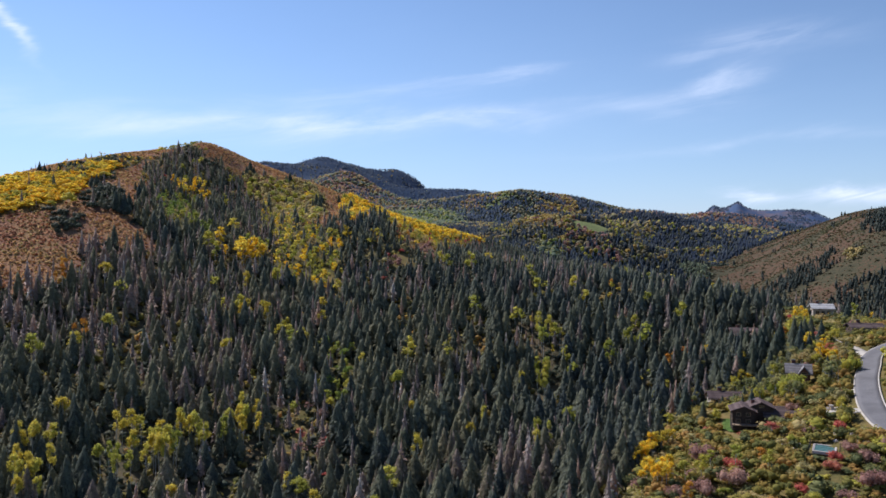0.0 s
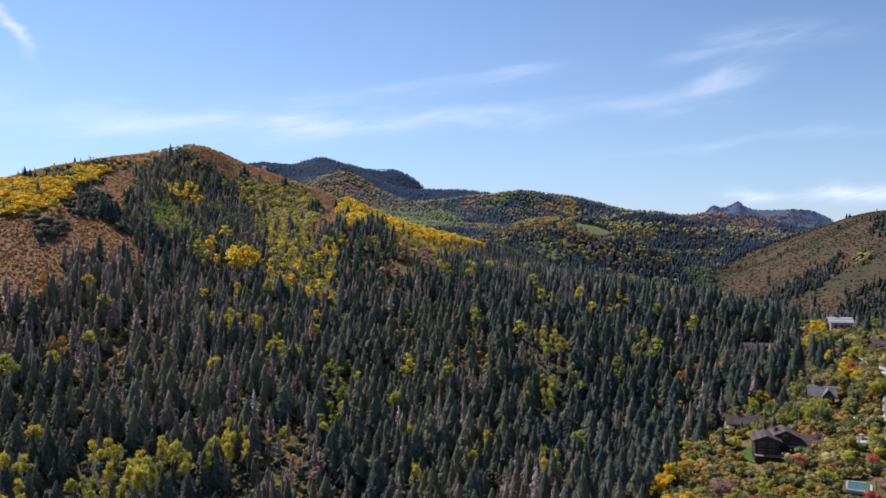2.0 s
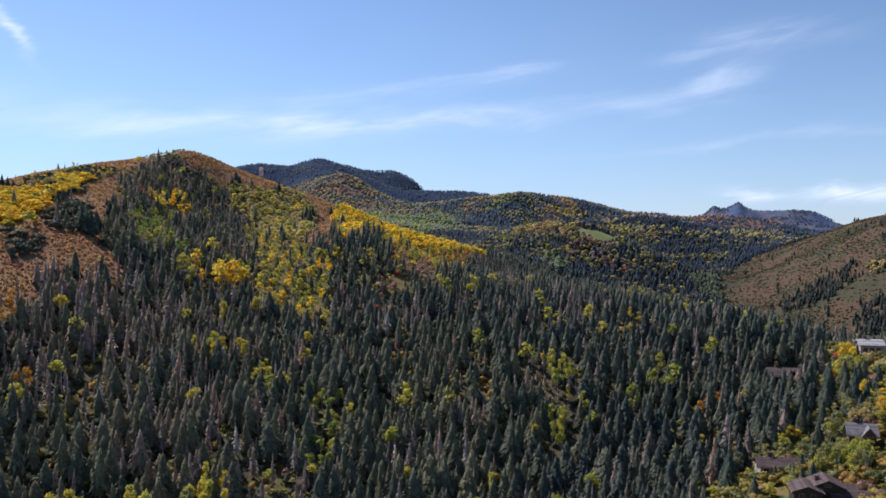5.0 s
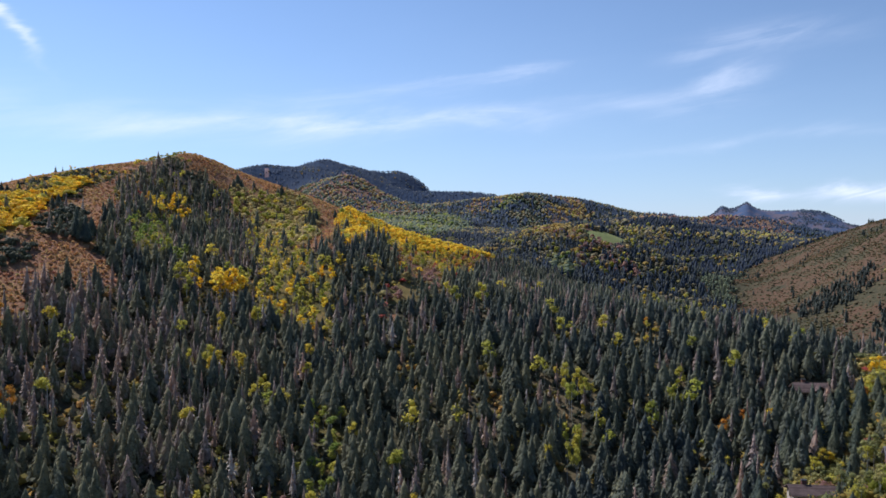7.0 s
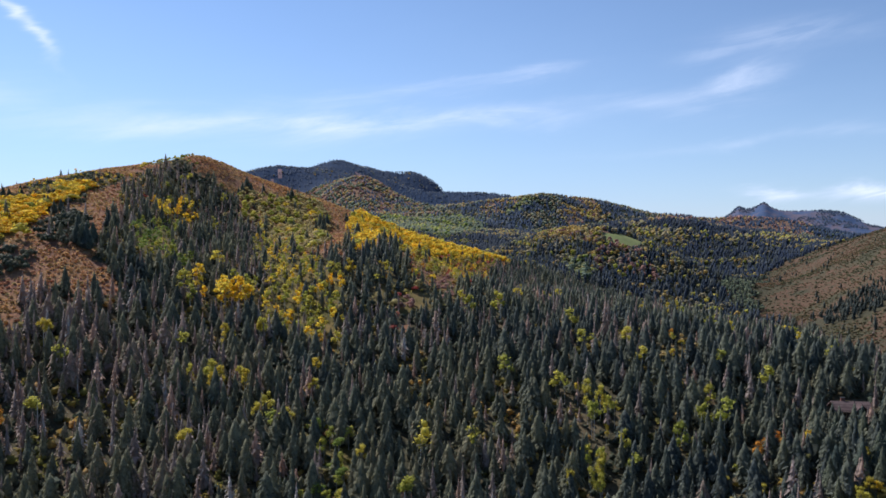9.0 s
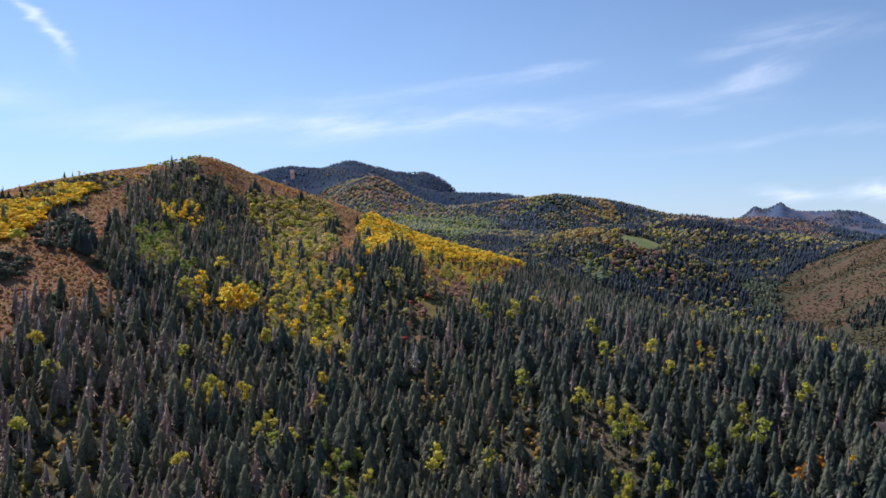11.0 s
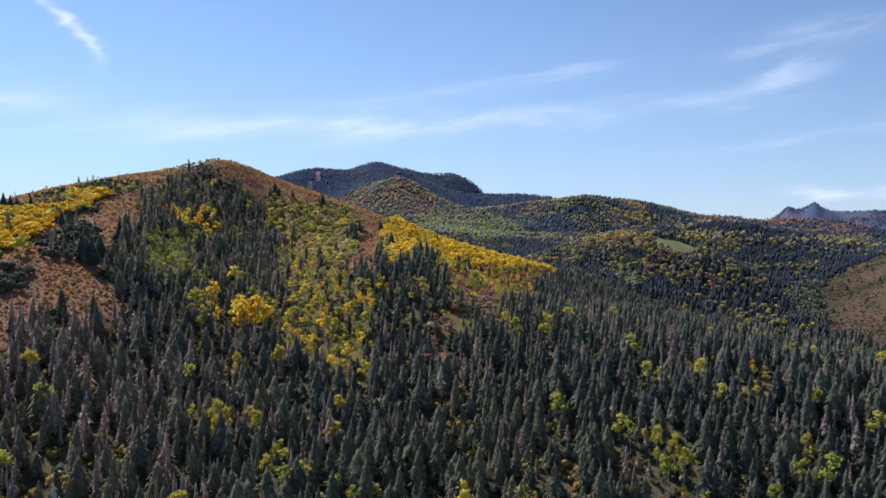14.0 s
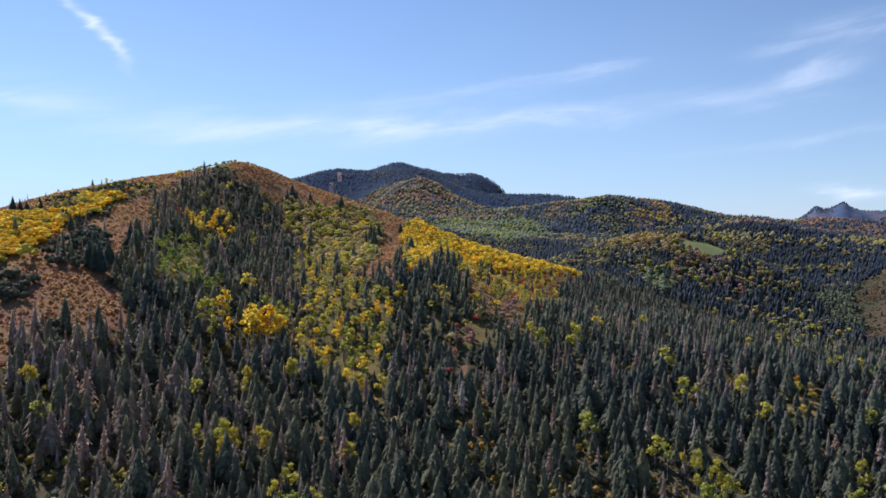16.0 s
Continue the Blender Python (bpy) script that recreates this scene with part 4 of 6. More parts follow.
ASPEN_FAR = [[(*leaves(FORM_RNG, np.array([(0, 0, 0.6), (0.12, 0, 0.42), (-0.1, 0.08, 0.46)]) + FORM_RNG.normal(size=(3, 3)) * 0.03, np.array([0.27, 0.2, 0.2]), 9, 0.13, rough=True, core=0.95), 0)] for _ in range(4)]
ROUND_MID = [[(*leaves(FORM_RNG, np.array([(0, 0, 0.66), (0.17, 0.05, 0.46), (-0.16, 0.1, 0.44), (0.02, -0.18, 0.46)]) + FORM_RNG.normal(size=(4, 3)) * 0.04, np.array([0.23, 0.19, 0.19, 0.19]), 54, 0.072, 0.5, 0.74), 0)] for _ in range(6)]
SHRUB_NEAR = [(shrub_crown(FORM_RNG, 560, 0.056), trunk_of(FORM_RNG, 0.03, 0.5, 4, 4, 0.3)) for _ in range(4)]
SHRUB_MID = [[(*shrub_crown(FORM_RNG, 52, 0.1, 4), 0)] for _ in range(5)]
SHRUB_TINY = [[(*shrub_crown(FORM_RNG, 5, 0.3, 1, 0.6, True), 0)] for _ in range(6)]
SHRUB_LOW = [[(*shrub_crown(FORM_RNG, 7, 0.26, 2, 0.6, True), 0)] for _ in range(5)]


def forest():
    x, y, rng = field(-330, 330, 120, 800, 4.5, 1)
    kinds = zone_of(x, y)
    keep = in_wedge(x, y) & clear_of_built(x, y) & seen_from_camera(x, y, 14) & (np.hypot(x, y) < 830)
    # thinner towards the valley floor in front
    x, y, kinds = x[keep], y[keep], kinds[keep]
    u, t, size = rng.random(len(x)), rng.random(len(x)), rng.random(len(x))
    clump = fbm(x, y, 22, 3, 71)
    share = {"conifer": 0.9, "bare": 0.5, "browned": 0.95, "goldmix": 0.22, "green": 0.12, "limegold": 0.26, "olive": 0.11, "crest": 0.05, "rust": 0.012, "darkoak": 0.12, "understorey": 0.16,
             "aspenmix": 0.32, "redmix": 0.12, "orangemix": 0.3, "yard": 0.0, "gold": 0.02, "lime": 0.1, "dry": 0.012, "rustgap": 0.05, "valley": 0.0}
    p = np.array([share.get(k, 0.0) for k in kinds])
    p = p * np.clip(1 + 0.7 * clump, 0.45, 1.15)
    p = np.where((y > 640) & (np.abs(x + 195) < 45), 0, p)
    p = np.where((np.abs(x + 82) < 26) & (np.abs(y - 236) < 20), p * 0.3, p)  # aspens stand between
    p = np.where((np.abs(x - 96) < 15) & (y > 200) & (y < 258), 0, p)  # open ground round the brown house
    p = np.where((kinds == "goldmix") & (x < -212), 0.04, p)
    tree = u < p
    x, y, kinds, t, size = x[tree], y[tree], kinds[tree], t[tree], size[tree]
    grove = fbm(x, y, 60, 2, 81)
    tall = 6.0 + 10.0 * size ** 1.3 + 3.0 * np.clip(grove, -0.6, 0.8)
    tall *= np.where(y > 540, 0.76, np.where(y > 420, 0.84, 0.95)) * np.where((kinds == "rust") | ((x < -212) & (y > 480)), 0.5, 1.0)
    wide = rng.uniform(0.9, 1.5, len(x)) * np.where(size < 0.3, 1.2, 1.0) * np.where(y > 430, 0.86, 1.0)
    patch = fbm(x, y, 35, 2, 91)
    dead = t < np.clip(0.17 + 0.35 * patch + 0.26 * np.clip((-70 - x) / 60, 0, 1) * (y > 270), 0.03, 0.6)
    tone = np.clip(0.40 + 0.14 * np.clip((-20 - x) / 60, -1, 1) + 0.5 * fbm(x, y, 70, 3, 95) + 0.42 * (rng.random(len(x)) - 0.5), 0.0, 0.98)
    dead = dead | (kinds == "bare") | ((kinds == "browned") & (t < 0.6))
    live = np.nonzero(~dead)[0]
    order = live[np.argsort(np.hypot(x[live], y[live] - 60) + np.where((np.abs(x[live]) < 140) & (y[live] > 190), 0, 400))]
    near, rest = order[:290], order[290:]
    models = [plant_thing("spruce", "tall dark green spruce standing in the dense forest", "spruce tree", "spruces of the forest", c, tr, "spruce", "bark") for c, tr in SPRUCE_NEAR]
    plant_copies(models, at(x[near], y[near]), tall[near], wide[near])
    mid, back = rest[y[rest] < 430], rest[y[rest] >= 430]
    for sel, forms, nm in ((mid, SPRUCE_MID, "spruce_forest"), (back, SPRUCE_FAR, "upper_spruce_forest")):
        stuff(nm, "dense dark green spruce forest covering the hillside", "forest", forms, at(x[sel], y[sel]), tall[sel], wide[sel], tone[sel], ["spruce", "bark"])
    d = np.nonzero(dead)[0]
    stuff("dead_spruces", "grey brown dead spruces scattered among the living ones", "dead trees", DEAD_FORM, at(x[d], y[d]), tall[d] * 0.95, wide[d], rng.random(len(d)), ["dead", "bark"])


LEAF_OF = {  # kind: spacing share, then leaf colours and their weights
    "gold": (1.0, {"gold": 0.86, "lime": 0.14}), "goldmix": (0.45, {"gold": 0.82, "lime": 0.13, "orange": 0.05}), "limegold": (0.85, {"lime": 0.56, "olive": 0.24, "gold": 0.20}),
    "green": (0.8, {"green": 0.75, "lime": 0.25}), "lime": (0.7, {"lime": 1.0}), "olive": (0.85, {"olive": 0.72, "lime": 0.25, "gold": 0.03}),
    "crest": (0.8, {"lime": 0.34, "gold": 0.14, "olive": 0.34, "red": 0.12, "orange": 0.06}), "redmix": (0.42, {"red": 0.4, "plum": 0.42, "olive": 0.18}),
    "bare": (0.34, {"plum": 0.34, "olive": 0.34, "red": 0.16, "lime": 0.16}), "browned": (0.03, {"olive": 1.0}),
    "understorey": (0.62, {"lime": 0.35, "green": 0.35, "olive": 0.2, "red": 0.1}), "aspenmix": (0.24, {"lime": 0.65, "yellow": 0.35}),
    "orangemix": (0.5, {"orange": 0.2, "yellow": 0.3, "olive": 0.3, "plum": 0.2}), "conifer": (0.017, {"yellow": 0.26, "lime": 0.38, "olive": 0.24, "red": 0.12}),
    "yard": (0.05, {"lime": 0.5, "gold": 0.3, "orange": 0.1, "red": 0.1}), "rust": (0.006, {"lime": 0.3, "red": 0.7}), "rustgap": (0.2, {"olive": 0.6, "red": 0.4}),
}
COLOUR_WORDS = {"gold": "golden yellow", "yellow": "pale yellow", "lime": "yellow green", "green": "green", "olive": "faded olive", "willow": "pale green", "red": "red", "orange": "orange", "plum": "plum brown"}


def hill_spruces():
    """Spruces that stand free on the open hill and along its crest: east, north, height."""
    rows = [(-255.6, 502.3, 9), (-254.5, 506.4, 7), (-252.4, 508.8, 5), (-249.3, 515.1, 6), (-239.6, 566.1, 4), (-233.4, 575.7, 4), (-225, 497.7, 6), (-214.5, 484.4, 8), (-215.3, 492.6, 7), (-228, 500.5, 5), (-218.6, 506, 5), (-184.7, 447.7, 12),
            (-181.6, 446.4, 12), (-178.7, 445.4, 14), (-180.6, 456, 11), (-194.6, 469.4, 8), (-196.1, 505.6, 6), (-185.3, 482.8, 10), (-181.1, 479.9, 11), (-162.1, 653.4, 9), (-161, 662.4, 11), (-157.9, 661.3, 8), (-163.5, 647.8, 6),
            (-152.2, 675.9, 6), (-131.9, 682.6, 11), (-135.5, 683.8, 5), (-120.6, 696.3, 5), (-101.2, 633.1, 13), (-95.1, 611.3, 15), (-99.7, 652.7, 10), (-89.7, 683.3, 8), (-87.6, 678.3, 6)]
    models = [plant_thing("spruce", "dark spruce standing free on the brown hillside", "spruce tree", "spruces on the open hill", c, tr, "yardfir", "bark") for c, tr in SPRUCE_NEAR]
    plant_copies(models, [(r[0], r[1]) for r in rows], [r[2] for r in rows], [1.2] * len(rows))


def broadleaves():
    x, y, rng = field(-330, 330, 120, 800, 4.2, 2)
    kinds = zone_of(x, y)
    keep = in_wedge(x, y) & clear_of_built(x, y) & seen_from_camera(x, y, 9) & (np.hypot(x, y) < 830)
    x, y, kinds = x[keep], y[keep], kinds[keep]
    share = np.array([LEAF_OF.get(k, (0, {}))[0] for k in kinds])
    group = np.clip(1 + 2.2 * fbm(x, y, 26, 2, 131), 0.0, 3.2)
    share = np.where(kinds == "conifer", share * group, share)
    share = np.where((kinds == "goldmix") & (x < -212), 0.28, np.where((kinds == "rust") & (y > 540), 0, share))
    tree = rng.random(len(x)) < share
    x, y, kinds = x[tree], y[tree], kinds[tree]
    colour = np.array([rng.choice(list(LEAF_OF[k][1]), p=list(LEAF_OF[k][1].values())) for k in kinds])
    tall = np.where((kinds == "conifer") | (kinds == "aspenmix") | (kinds == "goldmix"), rng.uniform(9, 14.5, len(x)), rng.uniform(5.5, 9.5, len(x)))
    tall = np.where(y > 480, tall * 0.74, tall) * np.where(kinds == "lime", 0.45, 1.0)
    tall = np.where(np.isin(colour, ["olive", "red", "plum"]), rng.uniform(3.0, 6.0, len(x)), tall)
    tall = np.where((kinds == "goldmix") & (x < -212), rng.uniform(2.5, 4.8, len(x)), tall)
    tall = np.where((kinds == "gold") & (x < -200), rng.uniform(3.6, 5.6, len(x)), tall)
    wide = np.where(tall < 6.2, rng.uniform(1.5, 2.1, len(x)), rng.uniform(0.95, 1.3, len(x)))
    wide = np.where(kinds == "aspenmix", rng.uniform(0.55, 0.8, len(x)), wide)
    wide = np.where(np.isin(kinds, ["limegold", "green", "crest", "goldmix"]), rng.uniform(0.9, 1.35, len(x)), wide)
    closed = np.isin(kinds, ["gold", "olive", "lime", "rust", "redmix"])
    wide = np.where(closed, rng.uniform(1.25, 1.8, len(x)) * np.where((kinds == "gold") & (x < -200), 1.5, np.where(kinds == "gold", 1.2, 1.0)), wide)
    for c in COLOUR_WORDS:
        sel = np.nonzero(colour == c)[0]
        if not len(sel):
            continue
        words = COLOUR_WORDS[c]
        near = sel[np.argsort(y[sel])][:45 if c in ("yellow", "lime") else 14]
        near = near[(y[near] < 420) & np.isin(kinds[near], ["conifer", "aspenmix", "understorey", "orangemix", "yard"])]
        models = [plant_thing("aspen", f"slender {words} aspen with pale trunk among the spruces", "aspen tree", f"{words} broadleaf trees", cr, tr, c, "palebark") for cr, tr in ASPEN_NEAR[:max(1, min(4, len(near)))]] if len(near) else []
        if len(near):
            plant_copies(models, at(x[near], y[near]), tall[near], wide[near])
        rest = np.setdiff1d(sel, near)
        for pick, forms in ((rest[~closed[rest]], ASPEN_MID), (rest[closed[rest]], ROUND_MID)):
            stuff("aspen_grove", f"{words} autumn aspens and shrubs on the hillside", "aspen grove", forms, at(x[pick], y[pick]), tall[pick], wide[pick], rng.random(len(pick)), [c, "palebark"])


# the groups of golden aspens that stand out in the lower forest: east, north, spread, how many, leaves
ASPEN_GROUPS = [
    (-96, 243, 5, 4, "yellow"), (-79, 246, 4, 4, "yellow"), (-64, 254, 6, 9, "yellow"), (-114, 212, 8, 9, "yellow"), (-85, 229, 7, 9, "yellow"), (-72, 240, 7, 7, "lime"), (-92, 222, 6, 6, "lime"), (-122, 232, 5, 4, "yellow"),
    (-9, 247, 1.5, 1, "yellow"), (14, 280, 1.5, 1, "yellow"), (10, 262, 1.5, 1, "yellow"), (41, 326, 5, 5, "lime"), (38, 312, 5, 4, "lime"), (46, 350, 6, 5, "lime"),
    (74, 273, 4, 3, "lime"), (-90, 348, 5, 7, "yellow"), (-80, 352, 3, 3, "yellow"), (-85, 400, 2, 3, "yellow"), (-96, 388, 3, 3, "yellow"), (-142, 300, 4, 2, "orange"), (-166, 345, 4, 3, "orange"),
    (60, 232, 4, 3, "gold"), (65, 238, 3, 3, "yellow"), (56, 207, 5, 11, "gold"), (65, 203, 3, 4, "lime"), (56, 224, 3, 4, "gold"), (150, 338, 6, 7, "willow"), (131, 300, 4, 4, "willow"), (111, 254, 3, 5, "willow"), (140, 306, 5, 3, "gold"), (159, 352, 4, 6, "gold"), (98, 330, 4, 4, "orange"), (104, 322, 5, 5, "willow"), (112, 330, 4, 3, "gold"), (86, 318, 5, 5, "lime"), (80, 300, 4, 4, "willow"), (32, 255, 6, 3, "lime"),
    (106, 261, 4, 6, "willow"), (116, 262, 3, 6, "willow"), (121, 286, 5, 6, "willow"), (131, 286, 4, 6, "olive"), (138, 282, 4, 5, "gold"), (112, 290, 5, 5, "yellow"), (101, 284, 6, 7, "willow"), (129, 262, 3, 5, "willow"), (136, 292, 4, 6, "willow"), (143, 284, 3, 5, "olive"), (92, 292, 5, 5, "willow"),
]


def aspen_groups():
    rng = np.random.default_rng(31)
    for c in ("gold", "yellow", "lime", "olive", "willow", "orange"):
        words = COLOUR_WORDS[c]
        spots = []
        for cx, cy, spread, count, colour in ASPEN_GROUPS:
            if colour == c:
                spots += [(cx + rng.normal() * spread * 0.55, cy + rng.normal() * spread * 0.7) for _ in range(count)]
        spots = np.array(spots)
        models = [plant_thing("aspen", f"slender {words} aspen in a small group with pale trunk", "aspen tree", f"{words} aspen groups", cr, tr, c, "palebark") for cr, tr in ASPEN_NEAR]
        plant_copies(models, at(spots[:, 0], spots[:, 1]), np.where(spots[:, 0] > 50, rng.uniform(6.5, 9.0, len(spots)), rng.uniform(10.5, 14.5, len(spots))), np.where(spots[:, 0] > 50, 1.05, rng.uniform(0.56, 0.78, len(spots))))


def shrubs():
    # scrub oak round the houses
    x, y, rng = field(20, 250, 150, 410, 3.3, 3)
    ok = (zone_of(x, y) == "yard") & clear_of_built(x, y) & (rng.random(len(x)) < np.clip(1.05 + 0.6 * fbm(x, y, 30, 2, 133), 0.4, 1))
    x, y = x[ok], y[ok]
    u = rng.random(len(x))
    colour = np.where(u < 0.70, "oak", np.where(u < 0.77, "olive", np.where(u < 0.79, "plum", np.where(u < 0.80, "red", np.where(u < 0.94, "shrubgreen", "lime")))))
    tall, wide = rng.uniform(2.6, 4.4, len(x)), rng.uniform(1.0, 1.45, len(x))
    for px, py in ((72.2, 216.6), (72.1, 194.8), (64.4, 194.3), (105.4, 194.2), (100.3, 183.1), (109.2, 217), (96.5, 194.3), (99.6, 198.6), (107.7, 241.9)):
        wide = np.where(np.hypot(x - px, y - py + 3) < 6.5, 2.2, wide)
        tall = np.where(np.hypot(x - px, y - py + 3) < 6.5, np.minimum(tall, 1.7), tall)  # neighbours flattened so that single bushes show to the camera
    low = inside(x, y, [(88, 184), (104, 186), (106, 201), (94, 204)]) | inside(x, y, [(80, 222), (93, 226), (92, 238), (84, 241)])
    tall, wide = np.where(low, np.minimum(tall * 0.5, 1.8), tall), np.where(low, wide * 1.7, wide)
    words = {"oak": "yellow green scrub oak", "olive": "faded olive scrub oak", "plum": "plum brown bare leaved shrub", "red": "bright red maple shrub", "shrubgreen": "dull green shrub", "lime": "lime yellow shrub"}
    for c, w in words.items():
        sel = np.nonzero(colour == c)[0]
        near = sel[np.argsort(y[sel])][:140 if c == "oak" else 24]
        models = [plant_thing("shrub", f"rounded {w} on dry grass near the houses", "shrub", f"{w} bushes", cr, tr, c, "bark") for cr, tr in SHRUB_NEAR]
        plant_copies(models, at(x[near], y[near]), tall[near], wide[near])
        rest = np.setdiff1d(sel, near)
        stuff("shrub_cover", f"{w} bushes round the houses", "shrubs", SHRUB_MID, at(x[rest], y[rest]), tall[rest], wide[rest], rng.random(len(rest)), [c])
    # dark oak clumps and olive shrubs on the brown slope
    x, y, rng = field(-330, 60, 380, 760, 4.0, 4)
    kinds = zone_of(x, y)
    ok = in_wedge(x, y) & seen_from_camera(x, y, 4)
    for kind, share, c, lo, hi, lab in (("darkoak", 0.95, "darkoak", 3, 5.5, "dark green oak thicket on the brown slope"), ("olive", 0.5, "olive", 2, 4, "faded olive oak brush on the hill shoulder"), ("crest", 0.5, "oak", 2, 4, "yellow olive brush along the crest")):
        sel = np.nonzero(ok & (kinds == kind) & (rng.random(len(x)) < share))[0]
        stuff("oak_thicket", lab, "shrubs", SHRUB_MID, at(x[sel], y[sel]), rng.uniform(lo, hi, len(sel)), rng.uniform(0.8, 1.2, len(sel)), rng.random(len(sel)), [c])
    # low brush on the brown slope
    x, y, rng = field(-330, 60, 340, 780, 1.6, 5)
    sel = np.nonzero((zone_of(x, y) == "rust") & in_wedge(x, y) & seen_from_camera(x, y, 2) & (rng.random(len(x)) < np.clip(0.75 + 1.0 * fbm(x, y, 14, 2, 141), 0.2, 1.0)))[0]
    stuff("low_brush", "rust brown low brush covering the open slope", "brush", SHRUB_TINY, at(x[sel], y[sel]), rng.uniform(0.5, 1.25, len(sel)), rng.uniform(1.3, 2.2, len(sel)), np.clip(0.45 + 0.9 * fbm(x[sel], y[sel], 50, 3, 143) + 0.16 * rng.normal(size=len(sel)), 0, 0.99), ["rustbrush"])
    # undergrowth between the spruces
    x, y, rng = field(-330, 200, 130, 700, 3.4, 6)
    ok = np.isin(zone_of(x, y), ["conifer", "understorey", "aspenmix", "goldmix", "bare", "browned"]) & in_wedge(x, y) & clear_of_built(x, y) & seen_from_camera(x, y, 6)
    light = fbm(x, y, 24, 2, 145) + 0.5 * rng.random(len(x)) > 0.42
    for c, sel, words in (("oak", ok & light, "olive and brown"), ("darkoak", ok & ~light, "dark green")):
        sel = np.nonzero(sel)[0]
        stuff("undergrowth", f"{words} undergrowth between the spruces", "undergrowth", SHRUB_TINY, at(x[sel], y[sel]), rng.uniform(1.2, 3.2, len(sel)), rng.uniform(1.0, 1.5, len(sel)), rng.random(len(sel)), [c])
    # brush on the dry hill
    x, y, rng = field(180, 800, 400, 1250, 2.9, 8)
    kinds = zone_of(x, y)
    clump = fbm(x, y, 34, 3, 151)
    sel = np.nonzero((kinds == "dry") & in_wedge(x, y) & seen_from_camera(x, y, 4) & (rng.random(len(x)) < np.clip(0.72 + 1.3 * clump, 0.2, 0.97)))[0]
    stuff("hill_brush", "olive grey brush on the dry hill", "brush", SHRUB_TINY, at(x[sel], y[sel]), rng.uniform(0.4, 1.1, len(sel)), rng.uniform(2.8, 5.0, len(sel)), np.clip(0.35 + 1.1 * fbm(x[sel], y[sel], 110, 3, 153) + 0.2 * rng.normal(size=len(sel)), 0, 0.99), ["sage"])
    sel = np.nonzero((((kinds == "hillwood") & (rng.random(len(x)) < 0.55)) | ((kinds == "dry") & (rng.random(len(x)) < 0.006))) & in_wedge(x, y))[0]
    stuff("hill_spruces", "dark spruces in the folds of the dry hill", "forest", SPRUCE_SMALL, at(x[sel], y[sel]), rng.uniform(4, 8.5, len(sel)), rng.uniform(1.1, 1.5, len(sel)), rng.random(len(sel)), ["hillfir"])
    sel = np.nonzero((kinds == "hillgold") & (rng.random(len(x)) < 0.6))[0]
    stuff("hill_aspens", "pale yellow aspens in a fold of the dry hill", "aspen grove", ASPEN_FAR, at(x[sel], y[sel]), rng.uniform(4, 7, len(sel)), rng.uniform(1.0, 1.4, len(sel)), rng.random(len(sel)), ["olive"])
    sel = np.nonzero((kinds == "valley") & in_wedge(x, y) & (rng.random(len(x)) < 0.9))[0]
    # willow leaves in the haze greyed green
    stuff("valley_willows", "pale yellow green willows along the valley floor", "shrubs", ASPEN_FAR, at(x[sel], y[sel]), rng.uniform(2.5, 5, len(sel)), rng.uniform(1.2, 1.7, len(sel)), rng.random(len(sel)), ["hazegreen"])
    sel = np.nonzero((kinds == "valley") & in_wedge(x, y) & (rng.random(len(x)) < 0.1))[0]
    stuff("valley_spruces", "dark spruces along the valley floor", "forest", SPRUCE_SMALL, at(x[sel], y[sel]), rng.uniform(6, 11, len(sel)), rng.uniform(0.9, 1.2, len(sel)), rng.random(len(sel)), ["hillfir"])


